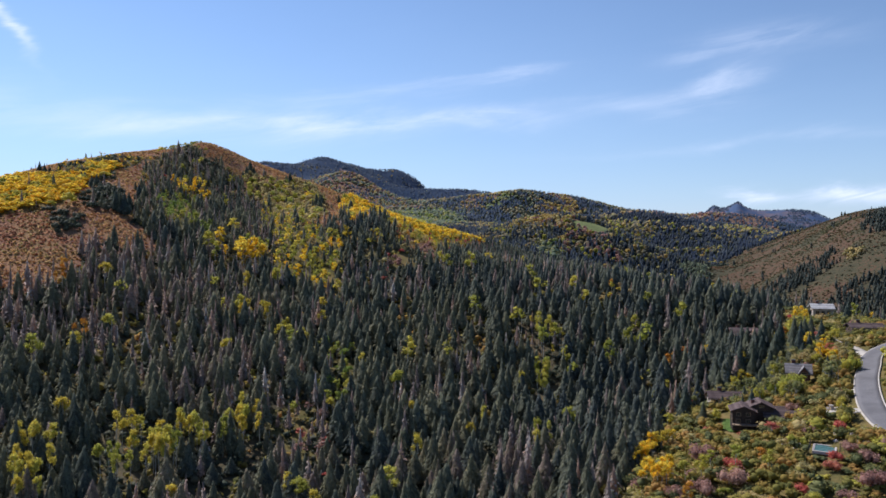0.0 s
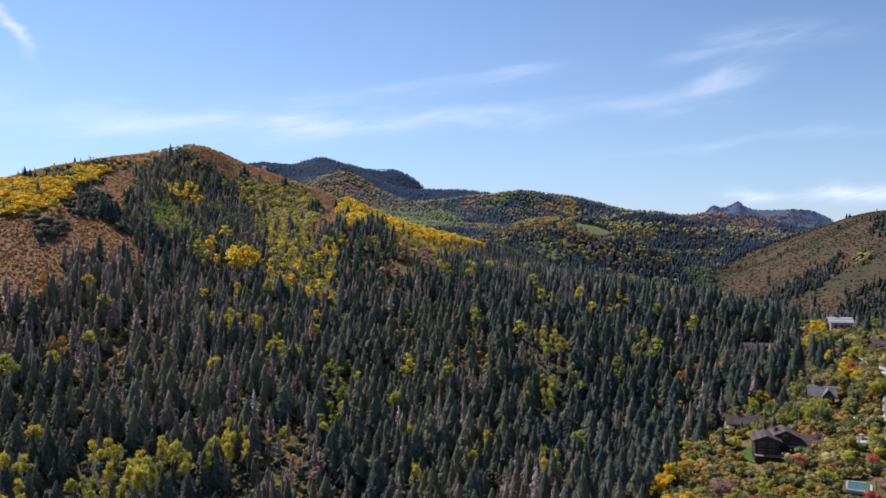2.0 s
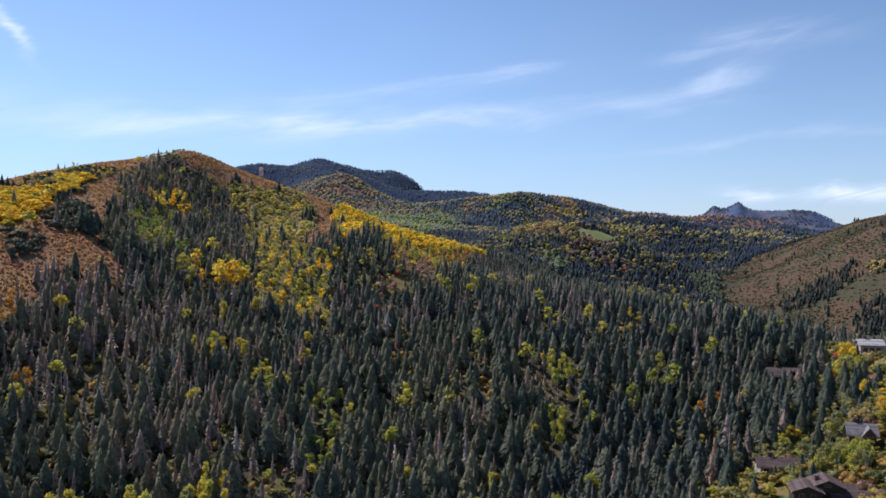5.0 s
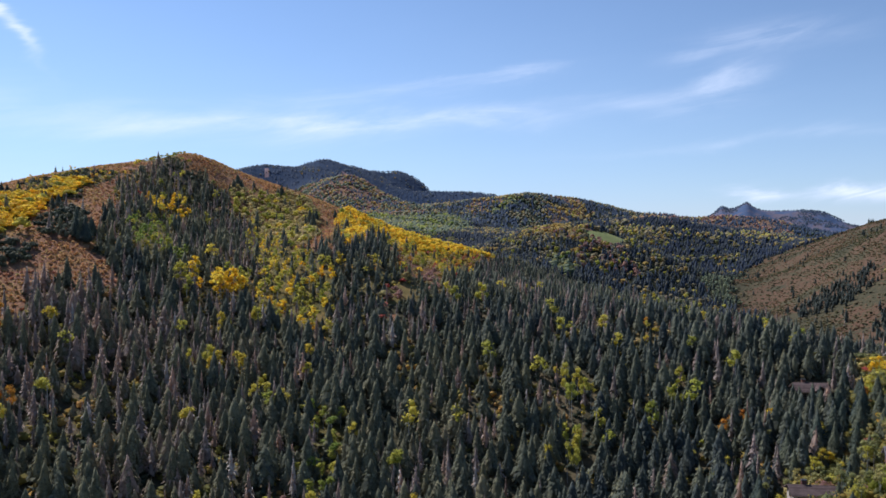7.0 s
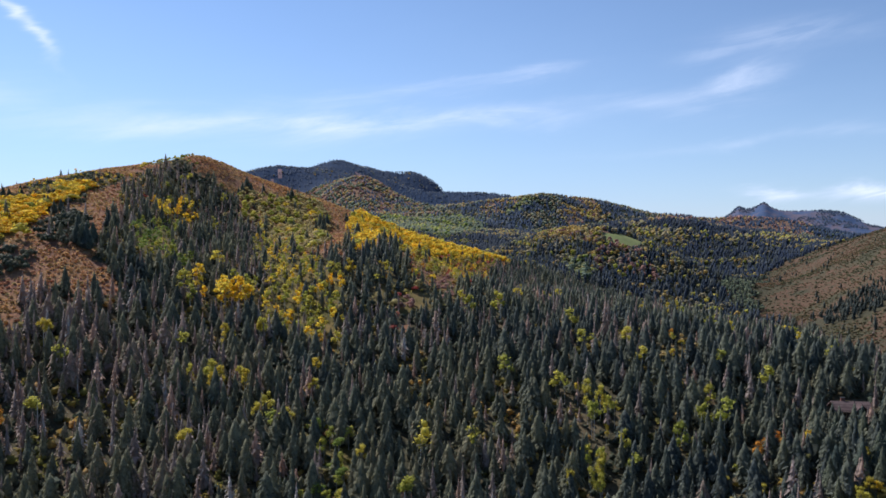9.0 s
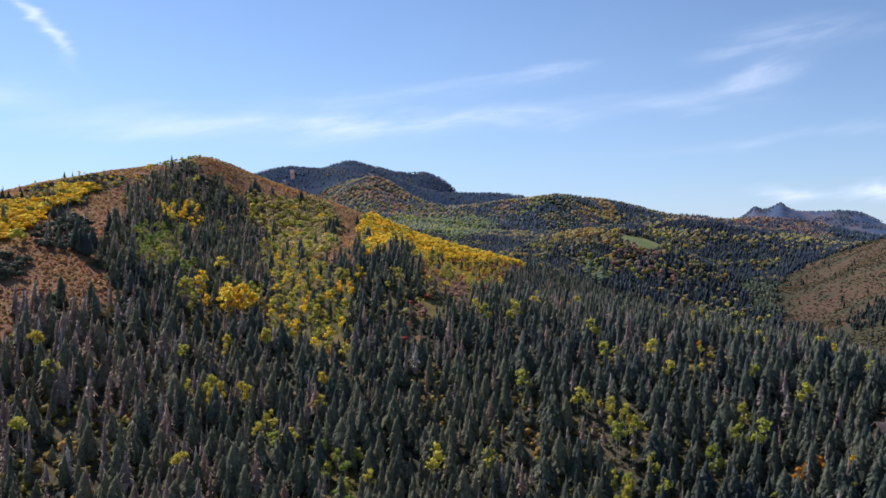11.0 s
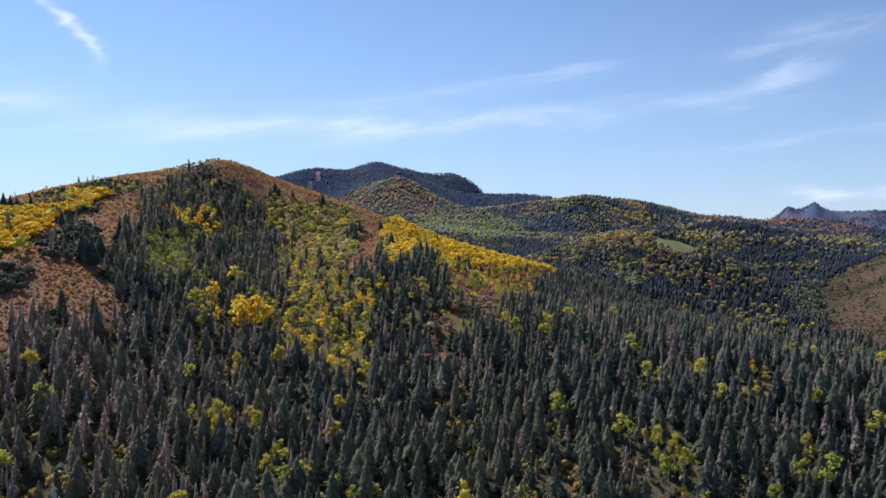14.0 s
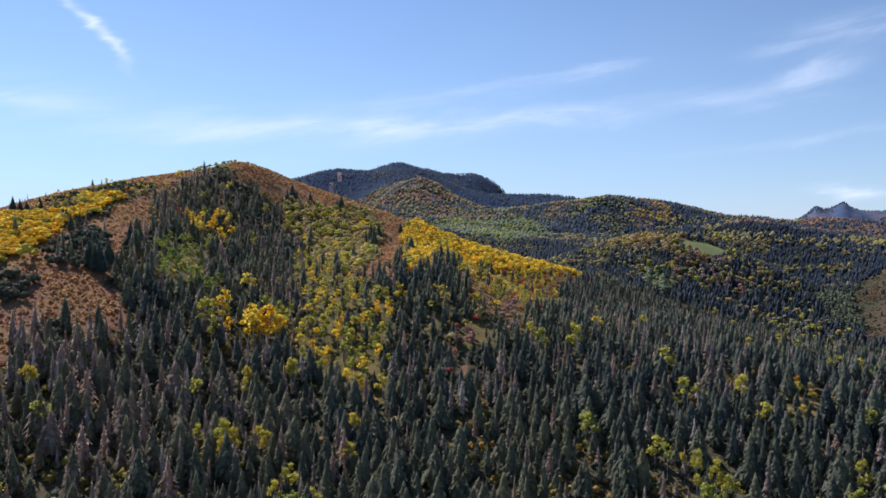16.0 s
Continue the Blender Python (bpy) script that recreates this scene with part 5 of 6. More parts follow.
def far_woods():
    rng = np.random.default_rng(41)
    xs, ys, rs = [], [], []
    for r0, r1, step in ((740, 1150, 4.8), (1150, 1700, 5.4), (1700, 2400, 7.2), (2400, 3700, 9.4)):
        n = int(math.radians(70) / 2 * (r1 * r1 - r0 * r0) / step ** 2)
        a, r = np.radians(rng.uniform(-36, 34, n)), np.sqrt(rng.uniform(r0 * r0, r1 * r1, n))
        xs.append(r * np.sin(a))
        ys.append(r * np.cos(a))
    x, y = np.concatenate(xs), np.concatenate(ys)
    kinds = zone_of(x, y)
    keep = np.isin(kinds, ["farwood", "peakwood", "farlime", "knoll", "fargold", "redrange", "mixed", "conifer", "bald"]) & (np.hypot(x, y) > 825) & seen_from_camera(x, y, 16)
    x, y, kinds = x[keep], y[keep], kinds[keep]
    r = np.hypot(x, y)
    u, w = rng.random(len(x)), fbm(x, y, 120, 3, 161)
    patch = fbm(x, y, 55, 3, 163)
    wild = np.where(r > 1850, np.clip(0.36 + 1.6 * w + 1.6 * patch, 0.03, 0.9), np.clip(0.07 + 0.8 * w + 1.3 * patch, 0.015, 0.6))
    fixed = {"mixed": 0.68, "farlime": 0.95, "knoll": 0.7, "fargold": 0.76, "redrange": 0.36, "bald": 0.6, "peakwood": 0.04}
    gold = wild
    for k, v in fixed.items():
        gold = np.where(kinds == k, np.clip(v + (1.2 * patch if v < 0.8 and v > 0.1 else 0.3 * patch), 0.0, 0.97), gold)
    skip = np.where(kinds == "bald", 0.55, np.where(kinds == "redrange", 0.08, np.where(kinds == "farlime", 0.05, np.clip(0.03 - 0.3 * fbm(x, y, 240, 2, 167), 0, 0.2))))
    leaf = u < gold
    keep = rng.random(len(x)) > skip
    tall = rng.uniform(6, 11.5, len(x)) * np.where(r > 2380, 0.6, np.where(r > 1150, 0.8, 0.9))
    tone, wide = np.clip(0.35 + 0.5 * fbm(x, y, 300, 2, 171) + 0.5 * (rng.random(len(x)) - 0.5), 0, 0.98), rng.uniform(1.1, 1.6, len(x)) * np.where(r > 2380, 1.3, np.where(r > 1150, 1.1, 0.95))
    n = 5200
    fx, fy = rng.uniform(1250, 2150, n), rng.uniform(3780, 4330, n)
    ok = (zone_of(fx, fy) == "rock") & seen_from_camera(fx, fy, 12) & (fbm(fx, fy, 130, 3, 175) > -0.08)
    fx, fy = fx[ok], fy[ok]
    # blue tone of these woods is haze put into the colour
    stuff("distant_woods", "woods on the distant range, hazed blue in colour", "forest", SPRUCE_DOT, at(fx, fy), rng.uniform(4, 9, len(fx)), rng.uniform(1.5, 2.6, len(fx)), rng.random(len(fx)), ["hazefir"])
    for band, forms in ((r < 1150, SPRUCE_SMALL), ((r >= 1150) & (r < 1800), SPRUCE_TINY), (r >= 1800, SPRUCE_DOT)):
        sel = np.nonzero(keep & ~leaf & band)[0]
        # needles by distance band, each with haze in its base colour
        stuff("far_spruce_forest", "dark spruce forest on the far mountainsides", "forest", forms, at(x[sel], y[sel]), tall[sel], wide[sel], tone[sel], ["hazefir" if forms is SPRUCE_DOT else "fir" if forms is SPRUCE_TINY else "midfir"])
    v = rng.random(len(x))
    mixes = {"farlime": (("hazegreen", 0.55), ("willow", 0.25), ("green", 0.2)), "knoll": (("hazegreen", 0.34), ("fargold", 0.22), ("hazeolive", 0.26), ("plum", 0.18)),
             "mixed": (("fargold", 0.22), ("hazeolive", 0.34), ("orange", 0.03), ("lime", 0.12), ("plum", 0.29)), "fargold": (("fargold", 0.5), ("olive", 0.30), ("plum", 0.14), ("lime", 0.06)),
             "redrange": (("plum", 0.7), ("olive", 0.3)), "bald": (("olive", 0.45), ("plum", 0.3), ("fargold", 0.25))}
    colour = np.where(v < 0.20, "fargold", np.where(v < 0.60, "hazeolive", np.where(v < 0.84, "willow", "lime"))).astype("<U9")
    # beyond 1850 m most leaf colours have haze painted in
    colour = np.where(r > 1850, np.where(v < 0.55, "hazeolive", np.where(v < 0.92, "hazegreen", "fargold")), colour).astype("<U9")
    hue = np.clip(v + 0.9 * fbm(x, y, 45, 2, 173), 0, 0.999)  # like colours stand together
    for k, mix in mixes.items():
        edge = 0.0
        for c, part_ in mix:
            colour = np.where((kinds == k) & (hue >= edge - 1e-6), c, colour)
            edge += part_
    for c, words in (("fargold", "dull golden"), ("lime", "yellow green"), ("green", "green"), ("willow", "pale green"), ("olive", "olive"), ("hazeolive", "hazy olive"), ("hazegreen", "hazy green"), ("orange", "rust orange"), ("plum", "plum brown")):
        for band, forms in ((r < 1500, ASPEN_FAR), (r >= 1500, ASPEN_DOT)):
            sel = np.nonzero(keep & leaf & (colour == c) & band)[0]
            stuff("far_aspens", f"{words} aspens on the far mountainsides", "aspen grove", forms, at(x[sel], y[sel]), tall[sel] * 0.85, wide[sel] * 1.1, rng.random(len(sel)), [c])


def woods_below_the_start():
    x, y, rng = field(-260, 230, -150, 150, 7.0, 9)
    ok = ~(in_wedge(x, y) & (y > 120)) & (zone_of(x, y) == "conifer") & clear_of_built(x, y) & (rng.random(len(x)) < 0.85)
    x, y = x[ok], y[ok]
    tone = np.clip(0.42 + 0.5 * fbm(x, y, 70, 3, 95) + 0.42 * (rng.random(len(x)) - 0.5), 0.0, 0.98)
    stuff("valley_spruce_forest", "dark green spruce forest on the valley floor", "forest", SPRUCE_SMALL, at(x, y), rng.uniform(7, 16, len(x)), rng.uniform(0.85, 1.2, len(x)), tone, ["spruce"])
    x, y, rng = field(25, 260, 30, 160, 5.0, 10)
    ok = clear_of_built(x, y) & (np.isin(zone_of(x, y), ["yard"])) & (rng.random(len(x)) < 0.7)
    x, y = x[ok], y[ok]
    stuff("shrub_cover", "yellow green scrub oak bushes on the valley floor", "shrubs", SHRUB_LOW, at(x, y), rng.uniform(2, 4, len(x)), rng.uniform(1, 1.4, len(x)), rng.random(len(x)), ["oak"])


forest()
hill_spruces()
woods_below_the_start()
broadleaves()
aspen_groups()
shrubs()
far_woods()


# ---- houses and their yards ----
def gable(w, d, eave, rise, along_x, base=-3.0):
    """A wall prism of a gabled wing, w across and d deep, standing from below the ground to the roof."""
    bm = bmesh.new()
    half, run = (d / 2, w / 2) if along_x else (w / 2, d / 2)
    prof = [(-half, base), (half, base), (half, eave), (0, eave + rise), (-half, eave)]
    ends = []
    for s in (-run, run):
        ends.append([bm.verts.new((s, p, q) if along_x else (p, s, q)) for p, q in prof])
    for i in range(5):
        k = (i + 1) % 5
        bm.faces.new([ends[0][i], ends[0][k], ends[1][k], ends[1][i]])
    bm.faces.new(ends[0])
    bm.faces.new(ends[1][::-1])
    bmesh.ops.recalc_face_normals(bm, faces=bm.faces[:])
    return bm


def roof_slab(w, d, eave, rise, along_x, side, over=0.8, thick=0.28):
    """One slope of a gabled roof, with overhang and thickness."""
    bm = bmesh.new()
    half, run = (d / 2, w / 2 + over) if along_x else (w / 2, d / 2 + over)
    k = rise / half
    pts = [(0, eave + rise + 0.03), (side * (half + over), eave - k * over + 0.03)]
    vs = []
    for s in (-run, run):
        for p, q in pts:
            for up in (0, thick):
                vs.append(bm.verts.new((s, p, q + up) if along_x else (p, s, q + up)))
    for f in ((0, 2, 3, 1), (4, 5, 7, 6), (0, 1, 5, 4), (2, 6, 7, 3), (1, 3, 7, 5), (0, 4, 6, 2)):
        bm.faces.new([vs[i] for i in f])
    bmesh.ops.recalc_face_normals(bm, faces=bm.faces[:])
    return bm


def put(ob, m):
    ob.matrix_basis = m
    return ob


def wing(house, x, y, w, d, eave, rise, along_x, wall, roof, trim, openings=(), turn=0):
    """One wing: wall, two roof slopes with shingle courses, fascia boards and windows (> frame, pane)."""
    m = pose(x, y, 0, 0, 0, turn)
    put(part("wall", gable(w, d, eave, rise, along_x), wall, house), m)
    half = (d if along_x else w) / 2
    run = (w if along_x else d) / 2 + 0.8
    for side in (-1, 1):
        slope = put(part("roof_slope", roof_slab(w, d, eave, rise, along_x, side), roof, house), m)
        k = rise / half
        a = math.atan(k)
        long = (half + 0.8) / math.cos(a)
        for c in range(int(long / 0.55)):
            s = 0.3 + c * 0.55
            py, pz = side * s * math.cos(a), eave + rise - s * math.sin(a) + 0.33
            r = Matrix.Rotation(-side * a, 4, "X") if along_x else Matrix.Rotation(side * a, 4, "Y")
            at_ = Matrix.Translation((0, py, pz) if along_x else (py, 0, pz)) @ r
            bm = bmesh.new()
            bmesh.ops.create_cube(bm, size=1, matrix=at_ @ Matrix.Diagonal((2 * run, 0.50, 0.06, 1) if along_x else (0.50, 2 * run, 0.06, 1)))
            part("shingle_course", bm, roof, slope)
        ex = (0, side * (half + 0.86), eave - k * 0.8 - 0.05) if along_x else (side * (half + 0.86), 0, eave - k * 0.8 - 0.05)
        put(part("fascia", box(2 * run, 0.08, 0.3, *ex) if along_x else box(0.08, 2 * run, 0.3, *ex), trim, house), m)
    for face, u, z, ww, hh in openings:
        # face: 0 front (-y), 1 right, 2 back, 3 left
        dist = (d if face in (0, 2) else w) / 2
        t = m @ pose(0, 0, 0, 0, 0, 90 * face) @ pose(u, -dist - 0.05, z)
        win = bmesh.new()
        for bx in ((ww + 0.24, 0.14, 0.12, 0, 0, -0.12), (ww + 0.24, 0.14, 0.12, 0, 0, hh), (0.12, 0.14, hh, -ww / 2 - 0.06, 0, 0), (0.12, 0.14, hh, ww / 2 + 0.06, 0, 0), (0.06, 0.10, hh, 0, 0, 0)):
            box(*bx, bm=win)
        frame_ = put(part("window", win, trim, house), t)
        part("pane", box(ww, 0.04, hh, 0, 0.02, 0), "glass", frame_)


def chimney(house, x, y, z, h, material="redwood"):
    c = part("chimney", box(1.3, 1.0, h, x, y, z, 0.06), material, house)
    part("chimney_cap", box(1.6, 1.3, 0.2, x, y, z + h, 0.04), "metal", c)


def site(x, y, turn, up=0.0):
    return pose(x, y, float(height(x, y)) + up, 0, 0, turn)


def brown_house():
    h = thing("house", "large dark brown timber house with shingle roofs among scrub oak", "house", site(97.2, 241, -14, 0.2) @ Matrix.Diagonal((0.80, 0.76, 0.64, 1)))
    wing(h, -6.6, -1.5, 8.0, 9.0, 6.6, 2.0, False, "darkwood", "shingle", "trimwood", [(0, -2.0, 1.0, 1.4, 1.5), (0, 1.6, 1.0, 1.4, 1.5), (0, -1.8, 4.2, 1.3, 1.4), (0, 1.6, 4.2, 1.3, 1.4), (3, 0, 3.8, 1.6, 1.5), (3, 2.6, 1.0, 1.2, 1.4)])
    wing(h, 0.2, 3.2, 9.0, 9.0, 7.2, 2.6, False, "darkwood", "shingle", "trimwood", [(0, 0, 7.4, 1.6, 0.9), (0, -2.2, 5.0, 1.2, 1.3), (1, 0, 4.8, 1.4, 1.4)])
    wing(h, 6.8, 0.6, 10.5, 7.5, 4.0, 2.0, True, "darkwood", "shingle", "trimwood", [(0, -3.2, 1.1, 1.6, 1.5), (0, 0.0, 1.1, 2.0, 1.6), (0, 3.2, 1.1, 1.6, 1.5), (1, 0, 1.2, 1.4, 1.4)])
    wing(h, 8.2, 5.6, 7.0, 6.0, 5.0, 1.6, True, "darkwood", "shingle", "trimwood", [(0, -1.6, 3.0, 1.4, 1.2), (0, 1.4, 3.0, 1.4, 1.2)])
    chimney(h, -2.4, 2.6, 6.5, 3.6)
    part("deck", box(9.4, 3.0, 0.3, -6.0, -7.4, 0.2), "trimwood", h)
    for k in range(5):
        part("deck_post", box(0.18, 0.18, 3.2, -10.2 + 2.1 * k, -8.7, -2.0), "darkwood", h)
    part("deck_rail", box(9.4, 0.1, 0.12, -6.0, -8.8, 1.35), "darkwood", h)


def plain_house(x, y, turn, w, d, eave, rise, wall, roof, label, front=3, dormer=False, along_x=True, up=0.4, chim=True):
    h = thing("house", label, "house", site(x, y, turn, up))
    gap = (w if along_x else w) / (front + 0.5)
    rows = [1.0] if eave < 4.6 else [1.0, eave - 2.2]
    holes = [(0, (i - (front - 1) / 2) * gap, z, 1.4, 1.4) for i in range(front) for z in rows] + [(3, 0, 1.2, 1.4, 1.4), (1, 0, 1.2, 1.4, 1.4)]
    wing(h, 0, 0, w, d, eave, rise, along_x, wall, roof, "trimwood", holes)
    if dormer:
        wing(h, w * 0.22, -d * 0.32, w * 0.36, d * 0.6, eave + 0.3, rise * 0.75, False, wall, roof, "trimwood", [(0, 0, eave - 1.2, 1.5, 1.3)])
    if chim:
        chimney(h, -w * 0.2, d * 0.1, eave + rise * 0.3, rise * 0.7 + 1.3)


def pool():
    p = thing("swimming_pool", "turquoise covered swimming pool with stone edge and dark fence", "swimming pool", site(100, 205.8, -28, 0.5))
    bm = bmesh.new()
    for bx in ((5.6, 0.5, 0.8, 0, -3.6, -0.6), (5.6, 0.5, 0.8, 0, 3.6, -0.6), (0.5, 6.8, 0.8, -2.6, 0, -0.6), (0.5, 6.8, 0.8, 2.6, 0, -0.6)):
        box(*bx, bevel=0.05, bm=bm)
    part("coping", bm, "stone", p)
    part("cover", box(4.7, 6.7, 0.5, 0, 0, -0.45), "cover", p, "turquoise pool cover")
    for k in range(4):
        part("cover_seam", box(4.7, 0.08, 0.03, 0, -2.4 + 1.6 * k, 0.054), "rubber", p)
    for k in range(8):
        part("fence_post", box(0.09, 0.09, 1.7, 3.6, -4.4 + 1.25 * k, -0.3), "metal", p)
        part("fence_post", box(0.09, 0.09, 1.7, -3.6, -4.4 + 1.25 * k, -0.3), "metal", p)
    for s in (3.6, -3.6):
        part("fence_rail", box(0.06, 8.9, 0.07, s, 0, 1.25), "metal", p)
        part("fence_rail", box(0.06, 8.9, 0.07, s, 0, 0.3), "metal", p)


def lawn():
    outline = [(87, 246), (87.8, 240.5), (90.5, 236.5), (92.5, 242), (93, 249), (90, 252)]
    c = np.mean(outline, axis=0)
    bm = bmesh.new()
    rings = []
    for f in (1.0, 0.66, 0.33):
        rings.append([bm.verts.new((*(c + (np.array(q) - c) * f), float(height(*(c + (np.array(q) - c) * f))) + 0.35)) for q in outline])
    mid = bm.verts.new((*c, float(height(*c)) + 0.35))
    n = len(outline)
    for a, b in zip(rings, rings[1:]):
        for i in range(n):
            bm.faces.new([a[i], a[(i + 1) % n], b[(i + 1) % n], b[i]])
    for i in range(n):
        bm.faces.new([rings[-1][i], rings[-1][(i + 1) % n], mid])
    bmesh.ops.solidify(bm, geom=bm.faces[:], thickness=0.5)
    bmesh.ops.recalc_face_normals(bm, faces=bm.faces[:])
    me = bpy.data.meshes.new("lawn")
    bm.to_mesh(me)
    bm.free()
    me.materials.append(MAT["lawn"])
    tagged(new("lawn", me), "bright green mown lawn beside the brown house", "lawn", kind="structure")


def boulder(rng, size):
    bm = bmesh.new()
    bmesh.ops.create_icosphere(bm, subdivisions=2, radius=size)
    for v in bm.verts:
        v.co *= 0.8 + 0.45 * noise.noise(v.co * (1.3 / size) + Vector((rng.uniform(0, 50), 0, 0)))
        v.co.z *= 0.65
    me = bpy.data.meshes.new("boulder")
    bm.to_mesh(me)
    bm.free()
    me.materials.append(MAT["stone"])
    return me


def boulders():
    rng = random.Random(5)
    forms = [boulder(rng, 1.0) for _ in range(5)]
    for cx, cy, spread, count in ((110.5, 212, 2.2, 12), (110, 205.5, 1.6, 8), (95, 221, 2.0, 9), (97, 214, 1.4, 5), (117, 236, 1.5, 6)):
        for _ in range(count):
            x, y, s = cx + rng.gauss(0, spread), cy + rng.gauss(0, spread), rng.uniform(0.4, 1.15)
            ob = new("boulder", forms[rng.randrange(5)])
            ob.matrix_basis = pose(x, y, float(height(x, y)) + 0.15 * s, 0, 0, rng.uniform(0, 360)) @ Matrix.Diagonal((s, s, s, 1))
            tagged(ob, "pale rounded boulder in the yard's rockery", "boulder", "rockery boulders")


def pillars():
    for x, y in ((117.6, 227.2), (116.0, 235.0)):
        p = thing("gate_pillar", "short stone gate pillar beside the driveway", "gate pillar", site(x, y, 20), "driveway pillars")
        part("shaft", box(0.9, 0.9, 1.9, 0, 0, -0.3, 0.05), "stone", p)
        part("cap", box(1.1, 1.1, 0.18, 0, 0, 1.6, 0.04), "concrete", p)
    for x, y, turn, long in ((94.5, 224, -35, 7), (103, 216.5, -30, 6)):
        w = thing("garden_wall", "low dark timber and stone garden wall below the house", "garden wall", site(x, y, turn), "garden walls")
        part("courses", box(long, 0.5, 1.2, 0, 0, -0.4, 0.04), "darkwood", w)
        part("rail", box(long, 0.12, 0.14, 0, 0, 1.5), "darkwood", w)
        for k in range(4):
            part("rail_post", box(0.12, 0.12, 0.8, -long / 2 + 0.2 + k * (long - 0.4) / 3, 0, 0.75), "darkwood", w)


def parked_car(x, y, turn):
    c = thing("car", "white car parked on the lane beside the trees", "car", site(x, y, turn, 0.35))
    bm = box(4.6, 1.8, 0.75, 0, 0, 0.35, 0.18)
    part("body", bm, "paint", c)
    bm = bmesh.new()
    lo = [bm.verts.new(q) for q in ((-1.9, -0.8, 1.08), (1.2, -0.8, 1.08), (1.2, 0.8, 1.08), (-1.9, 0.8, 1.08))]
    hi = [bm.verts.new(q) for q in ((-1.5, -0.66, 1.62), (0.4, -0.66, 1.62), (0.4, 0.66, 1.62), (-1.5, 0.66, 1.62))]
    bm.faces.new(hi)
    bm.faces.new(lo[::-1])
    for i in range(4):
        bm.faces.new([lo[i], lo[(i + 1) % 4], hi[(i + 1) % 4], hi[i]])
    part("cabin", bm, "glass", c)
    part("roof", box(1.85, 1.28, 0.06, -0.55, 0, 1.62, 0.02), "paint", c)
    for sx in (-1.45, 1.45):
        for sy in (-0.82, 0.82):
            bm = bmesh.new()
            bmesh.ops.create_cone(bm, cap_ends=True, segments=14, radius1=0.34, radius2=0.34, depth=0.22, matrix=pose(sx, sy, 0.34, 90))
            w = part("wheel", bm, "rubber", c)
            bm = bmesh.new()
            bmesh.ops.create_cone(bm, cap_ends=True, segments=10, radius1=0.19, radius2=0.19, depth=0.24, matrix=pose(sx, sy, 0.34, 90))
            part("rim", bm, "metal", w)


def yard_spruces():
    """Spruces that stand close to the houses: east, north, height."""
    rows = [(84, 254, 8), (109, 273, 9), (111, 268.5, 7), (112, 277, 10), (113, 285, 8), (115, 283, 11), (84, 272, 12), (86, 278, 13), (82, 268, 10), (122, 336, 10), (127, 331, 7), (138, 334, 9), (144, 346, 11), (121, 345, 12), (145, 338, 8), (180, 352, 8), (184, 358, 10), (188, 350, 9),
            (163, 352, 8), (96.5, 253, 6), (99, 252.5, 7), (100.5, 262, 6), (103.5, 261.5, 7), (93, 262, 4.5), (131.5, 268, 7), (133, 272, 8), (135, 296, 9), (133, 300, 11), (141, 303, 10), (145, 310, 9), (138, 312, 12), (148, 322, 11), (178, 308, 8), (183, 312, 9),
            (118, 300, 13), (121, 308, 14), (126, 312, 13), (112, 297, 12), (115, 305, 14), (130, 322, 13), (124, 299, 11), (108, 300, 12), (128, 305, 12), (119, 318, 14), (134, 318, 10), (110, 310, 13), (104, 296, 11), (114, 315, 12), (125, 325, 13), (106, 306, 13), (123, 290, 9),
            (138, 305, 12), (142, 312, 13), (146, 318, 12), (136, 318, 13), (150, 312, 11), (132, 312, 12), (128, 332, 12), (140, 326, 13), (146, 328, 11), (152, 326, 10), (118, 328, 13)]
    models = [plant_thing("spruce", "blue green spruce standing beside a house", "spruce tree", "spruces beside the houses", c, tr, "yardfir", "bark") for c, tr in SPRUCE_NEAR]
    plant_copies(models, [(r[0], r[1]) for r in rows], [r[2] for r in rows], [1.15] * len(rows))


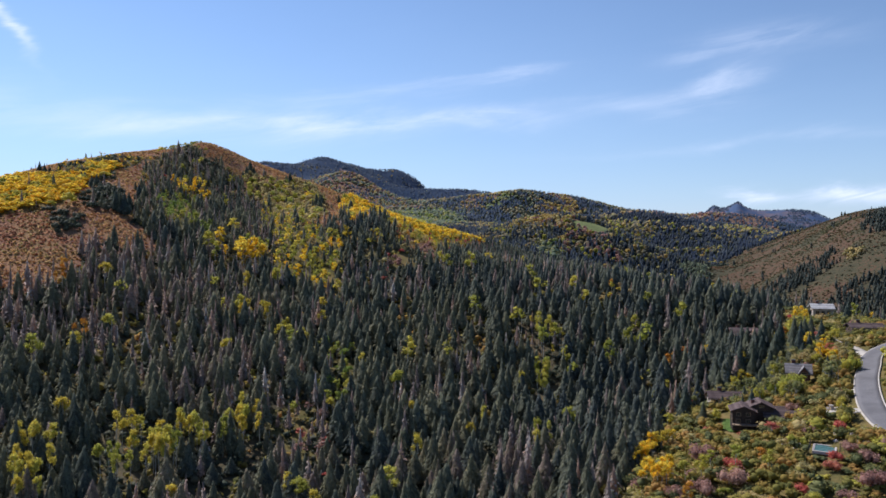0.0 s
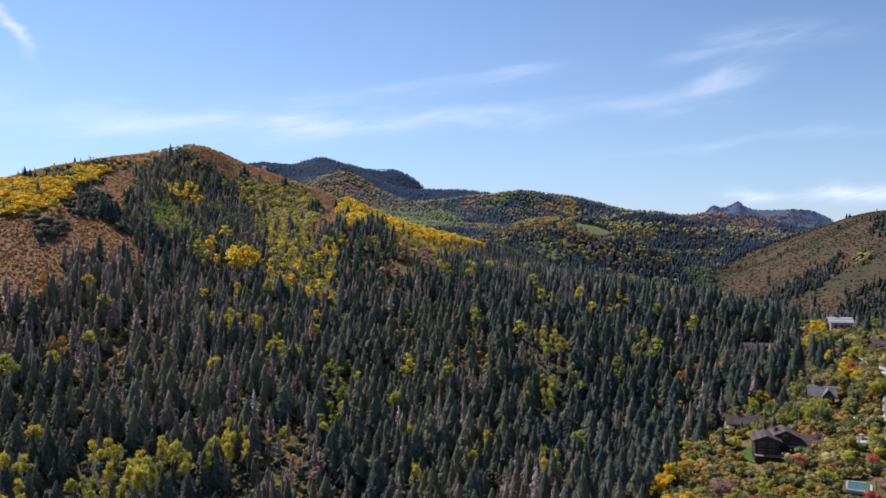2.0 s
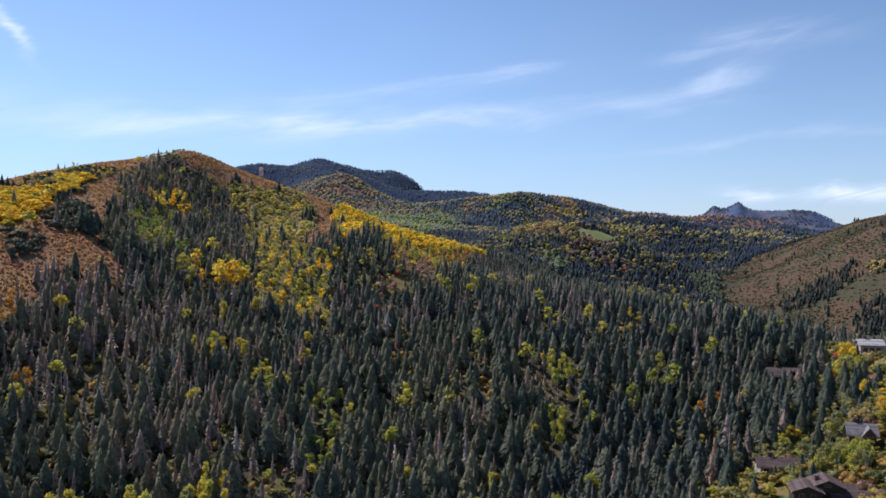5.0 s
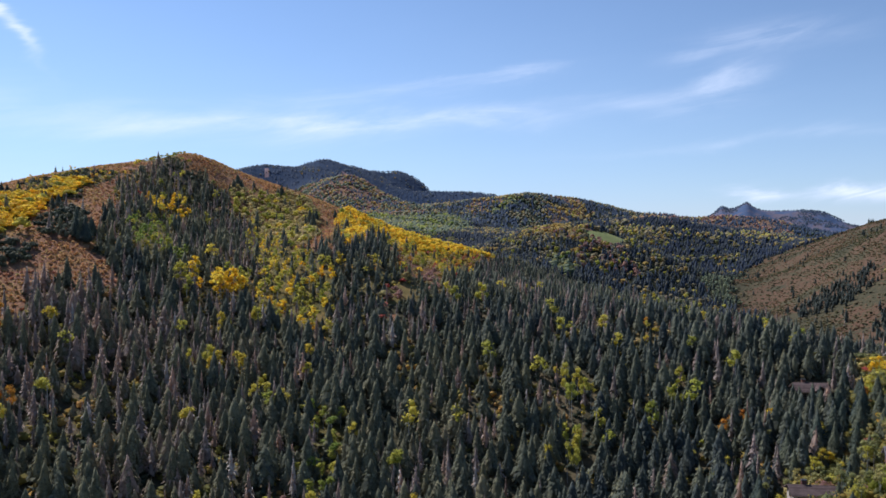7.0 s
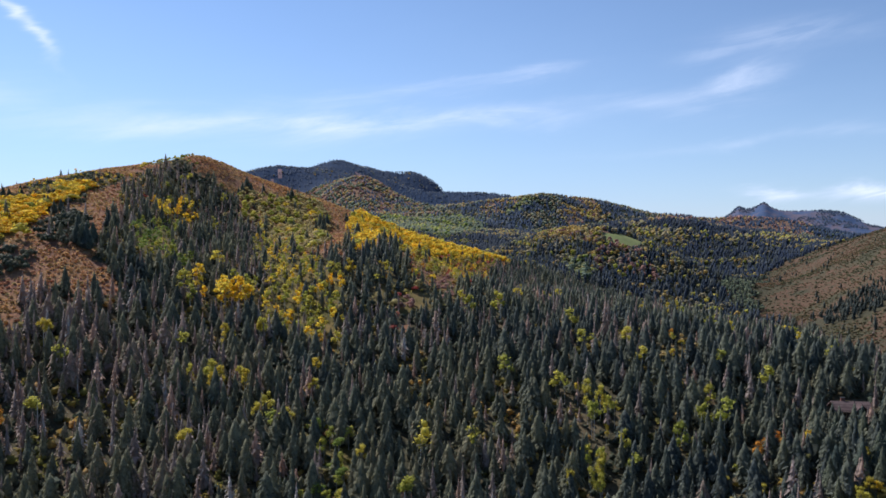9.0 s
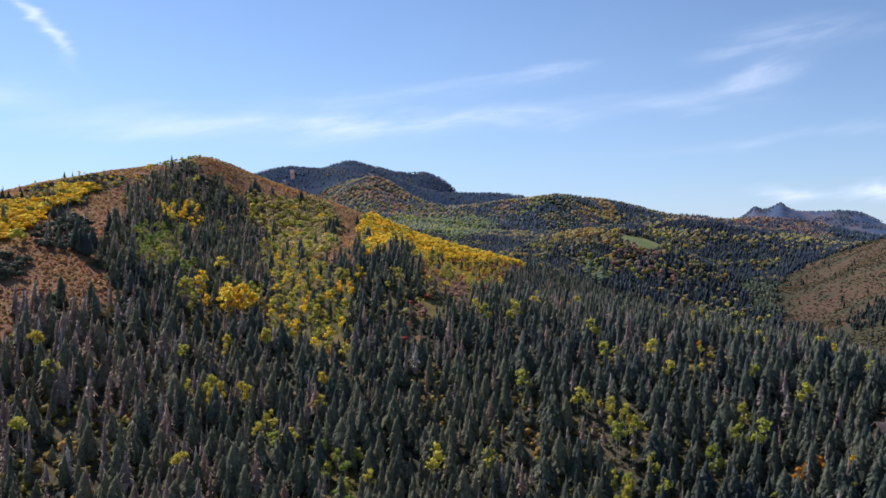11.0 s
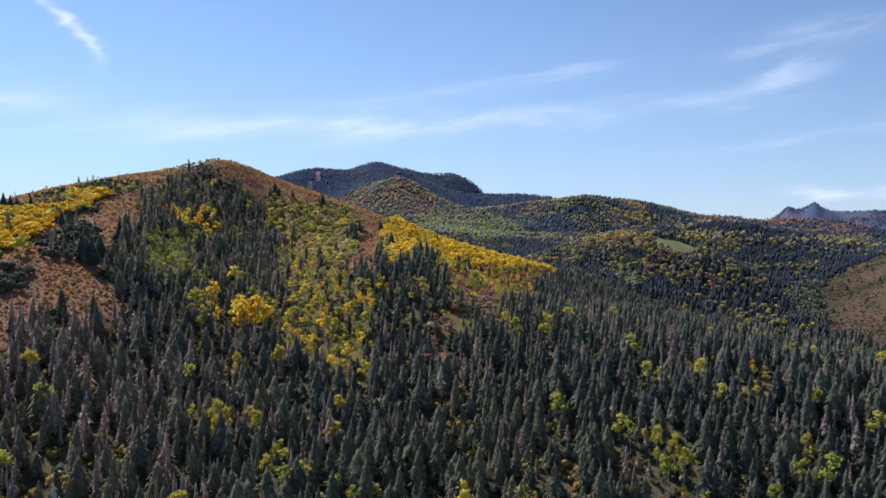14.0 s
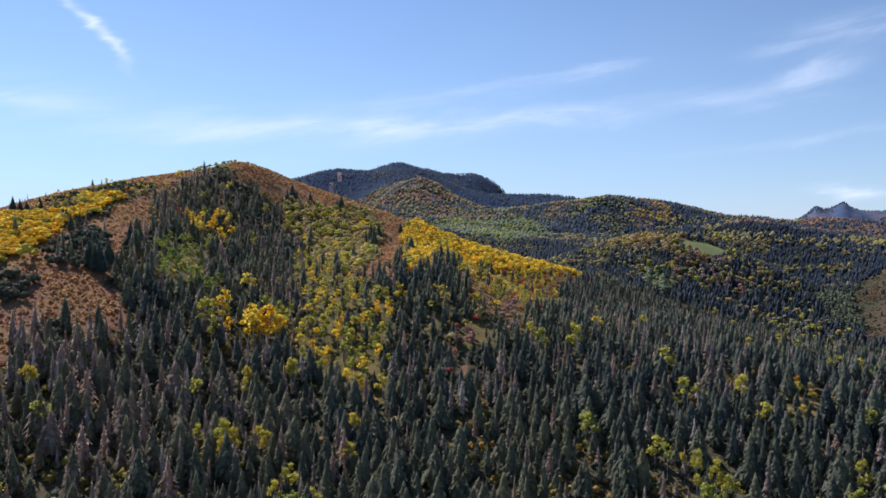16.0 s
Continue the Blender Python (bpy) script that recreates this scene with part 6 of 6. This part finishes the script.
def accent_shrubs():
    """Single bushes and trees that stand out round the houses: east, north, height, spread, leaves."""
    words = {"red": "bright red maple shrub", "plum": "plum brown thin leaved shrub", "orange": "orange leaved shrub", "lime": "tall yellow green tree", "shrubgreen": "dull green rounded shrub"}
    rows = [(109.2, 217, 3.6, 1.0, "red"), (99.6, 198.6, 3.0, 1.0, "red"), (96.5, 194.3, 3.4, 1.0, "red"), (146.4, 294.6, 4.4, 1.1, "red"), (148.3, 302, 3.6, 1.1, "red"), (141, 297, 3.4, 1.1, "red"),
            (72.2, 216.6, 6.4, 0.95, "plum"), (72.1, 194.8, 5.6, 1.05, "plum"), (64.4, 194.3, 5.4, 0.95, "plum"), (105.4, 194.2, 4.8, 0.95, "plum"), (100.3, 183.1, 5.4, 1.05, "plum"), (107.7, 241.9, 3.6, 0.9, "plum"), (101.5, 218, 3.6, 0.8, "plum"), (58, 197, 4.4, 0.9, "plum"),
            (105, 221, 2.8, 0.9, "orange"), (103, 224, 2.6, 0.9, "orange"),
            (151, 339, 9.0, 0.75, "lime"), (156, 341, 8.0, 0.8, "lime"), (147, 333, 7.5, 0.8, "lime"), (113.2, 259, 8.5, 0.6, "lime"), (115.5, 260.5, 9.0, 0.6, "lime"), (110.2, 262.5, 7.0, 0.6, "lime"), (117, 270, 7.5, 0.6, "lime"), (88, 253, 5.0, 0.6, "lime"), (93, 253.5, 4.5, 0.6, "lime"), (104, 259, 6.0, 0.6, "lime"), (140, 269, 7.0, 0.6, "lime"), (136.8, 267.7, 7.0, 0.6, "lime"), (71, 288, 7.0, 0.6, "lime"), (69, 284, 7.0, 0.6, "lime"),
            (73.8, 209.3, 3.8, 0.9, "shrubgreen"), (93.7, 225.4, 3.8, 1.1, "shrubgreen"), (87.2, 226.5, 3.6, 0.95, "shrubgreen"), (103.1, 195.2, 4.0, 1.0, "shrubgreen"), (103.1, 188.5, 4.0, 1.1, "shrubgreen"), (117.7, 243.3, 4.0, 1.1, "shrubgreen"), (122.4, 246.1, 4.4, 1.1, "shrubgreen"), (113, 246, 4.2, 1.2, "shrubgreen"), (107.5, 212, 3.6, 1.0, "shrubgreen"), (49.3, 210.3, 5.0, 1.0, "shrubgreen")]
    for c in words:
        spots = [r for r in rows if r[4] == c]
        models = [plant_thing("shrub", f"{words[c]} beside the houses", "shrub", f"{words[c]}s round the houses", cr, tr, c, "bark") for cr, tr in SHRUB_NEAR[:min(4, len(spots))]]
        plant_copies(models, [(r[0], r[1]) for r in spots], [r[2] for r in spots], [r[3] for r in spots])


brown_house()
plain_house(97.3, 269.5, -8, 12, 6.5, 2.7, 1.5, "stucco", "shingle", "long low house with brown shingle roof under spruces", 5, False, up=0.3)
plain_house(124, 275, -20, 7.2, 6.6, 4.9, 2.3, "redwood", "greyshingle", "red brown timber house with steep grey shingle roof", 3, True, up=0.1)
plain_house(173.5, 362, -12, 8.5, 7, 3.6, 1.6, "stucco", "paleshingle", "pale stucco house with light grey roof beside yellow trees", 3, False, up=1.6)
plain_house(134, 352, -8, 11, 8, 3.2, 2.2, "darkwood", "shingle", "dark timber house with brown roof deep among spruces", 3, True, up=-0.4)
plain_house(169, 316, -6, 12, 7, 2.8, 1.2, "darkwood", "shingle", "low brown house with flat pitched roof behind trees", 4, False, up=0.0)
pool()
lawn()
boulders()
pillars()
parked_car(150, 345, 70)
parked_car(149.5, 337, 80)
yard_spruces()
accent_shrubs()
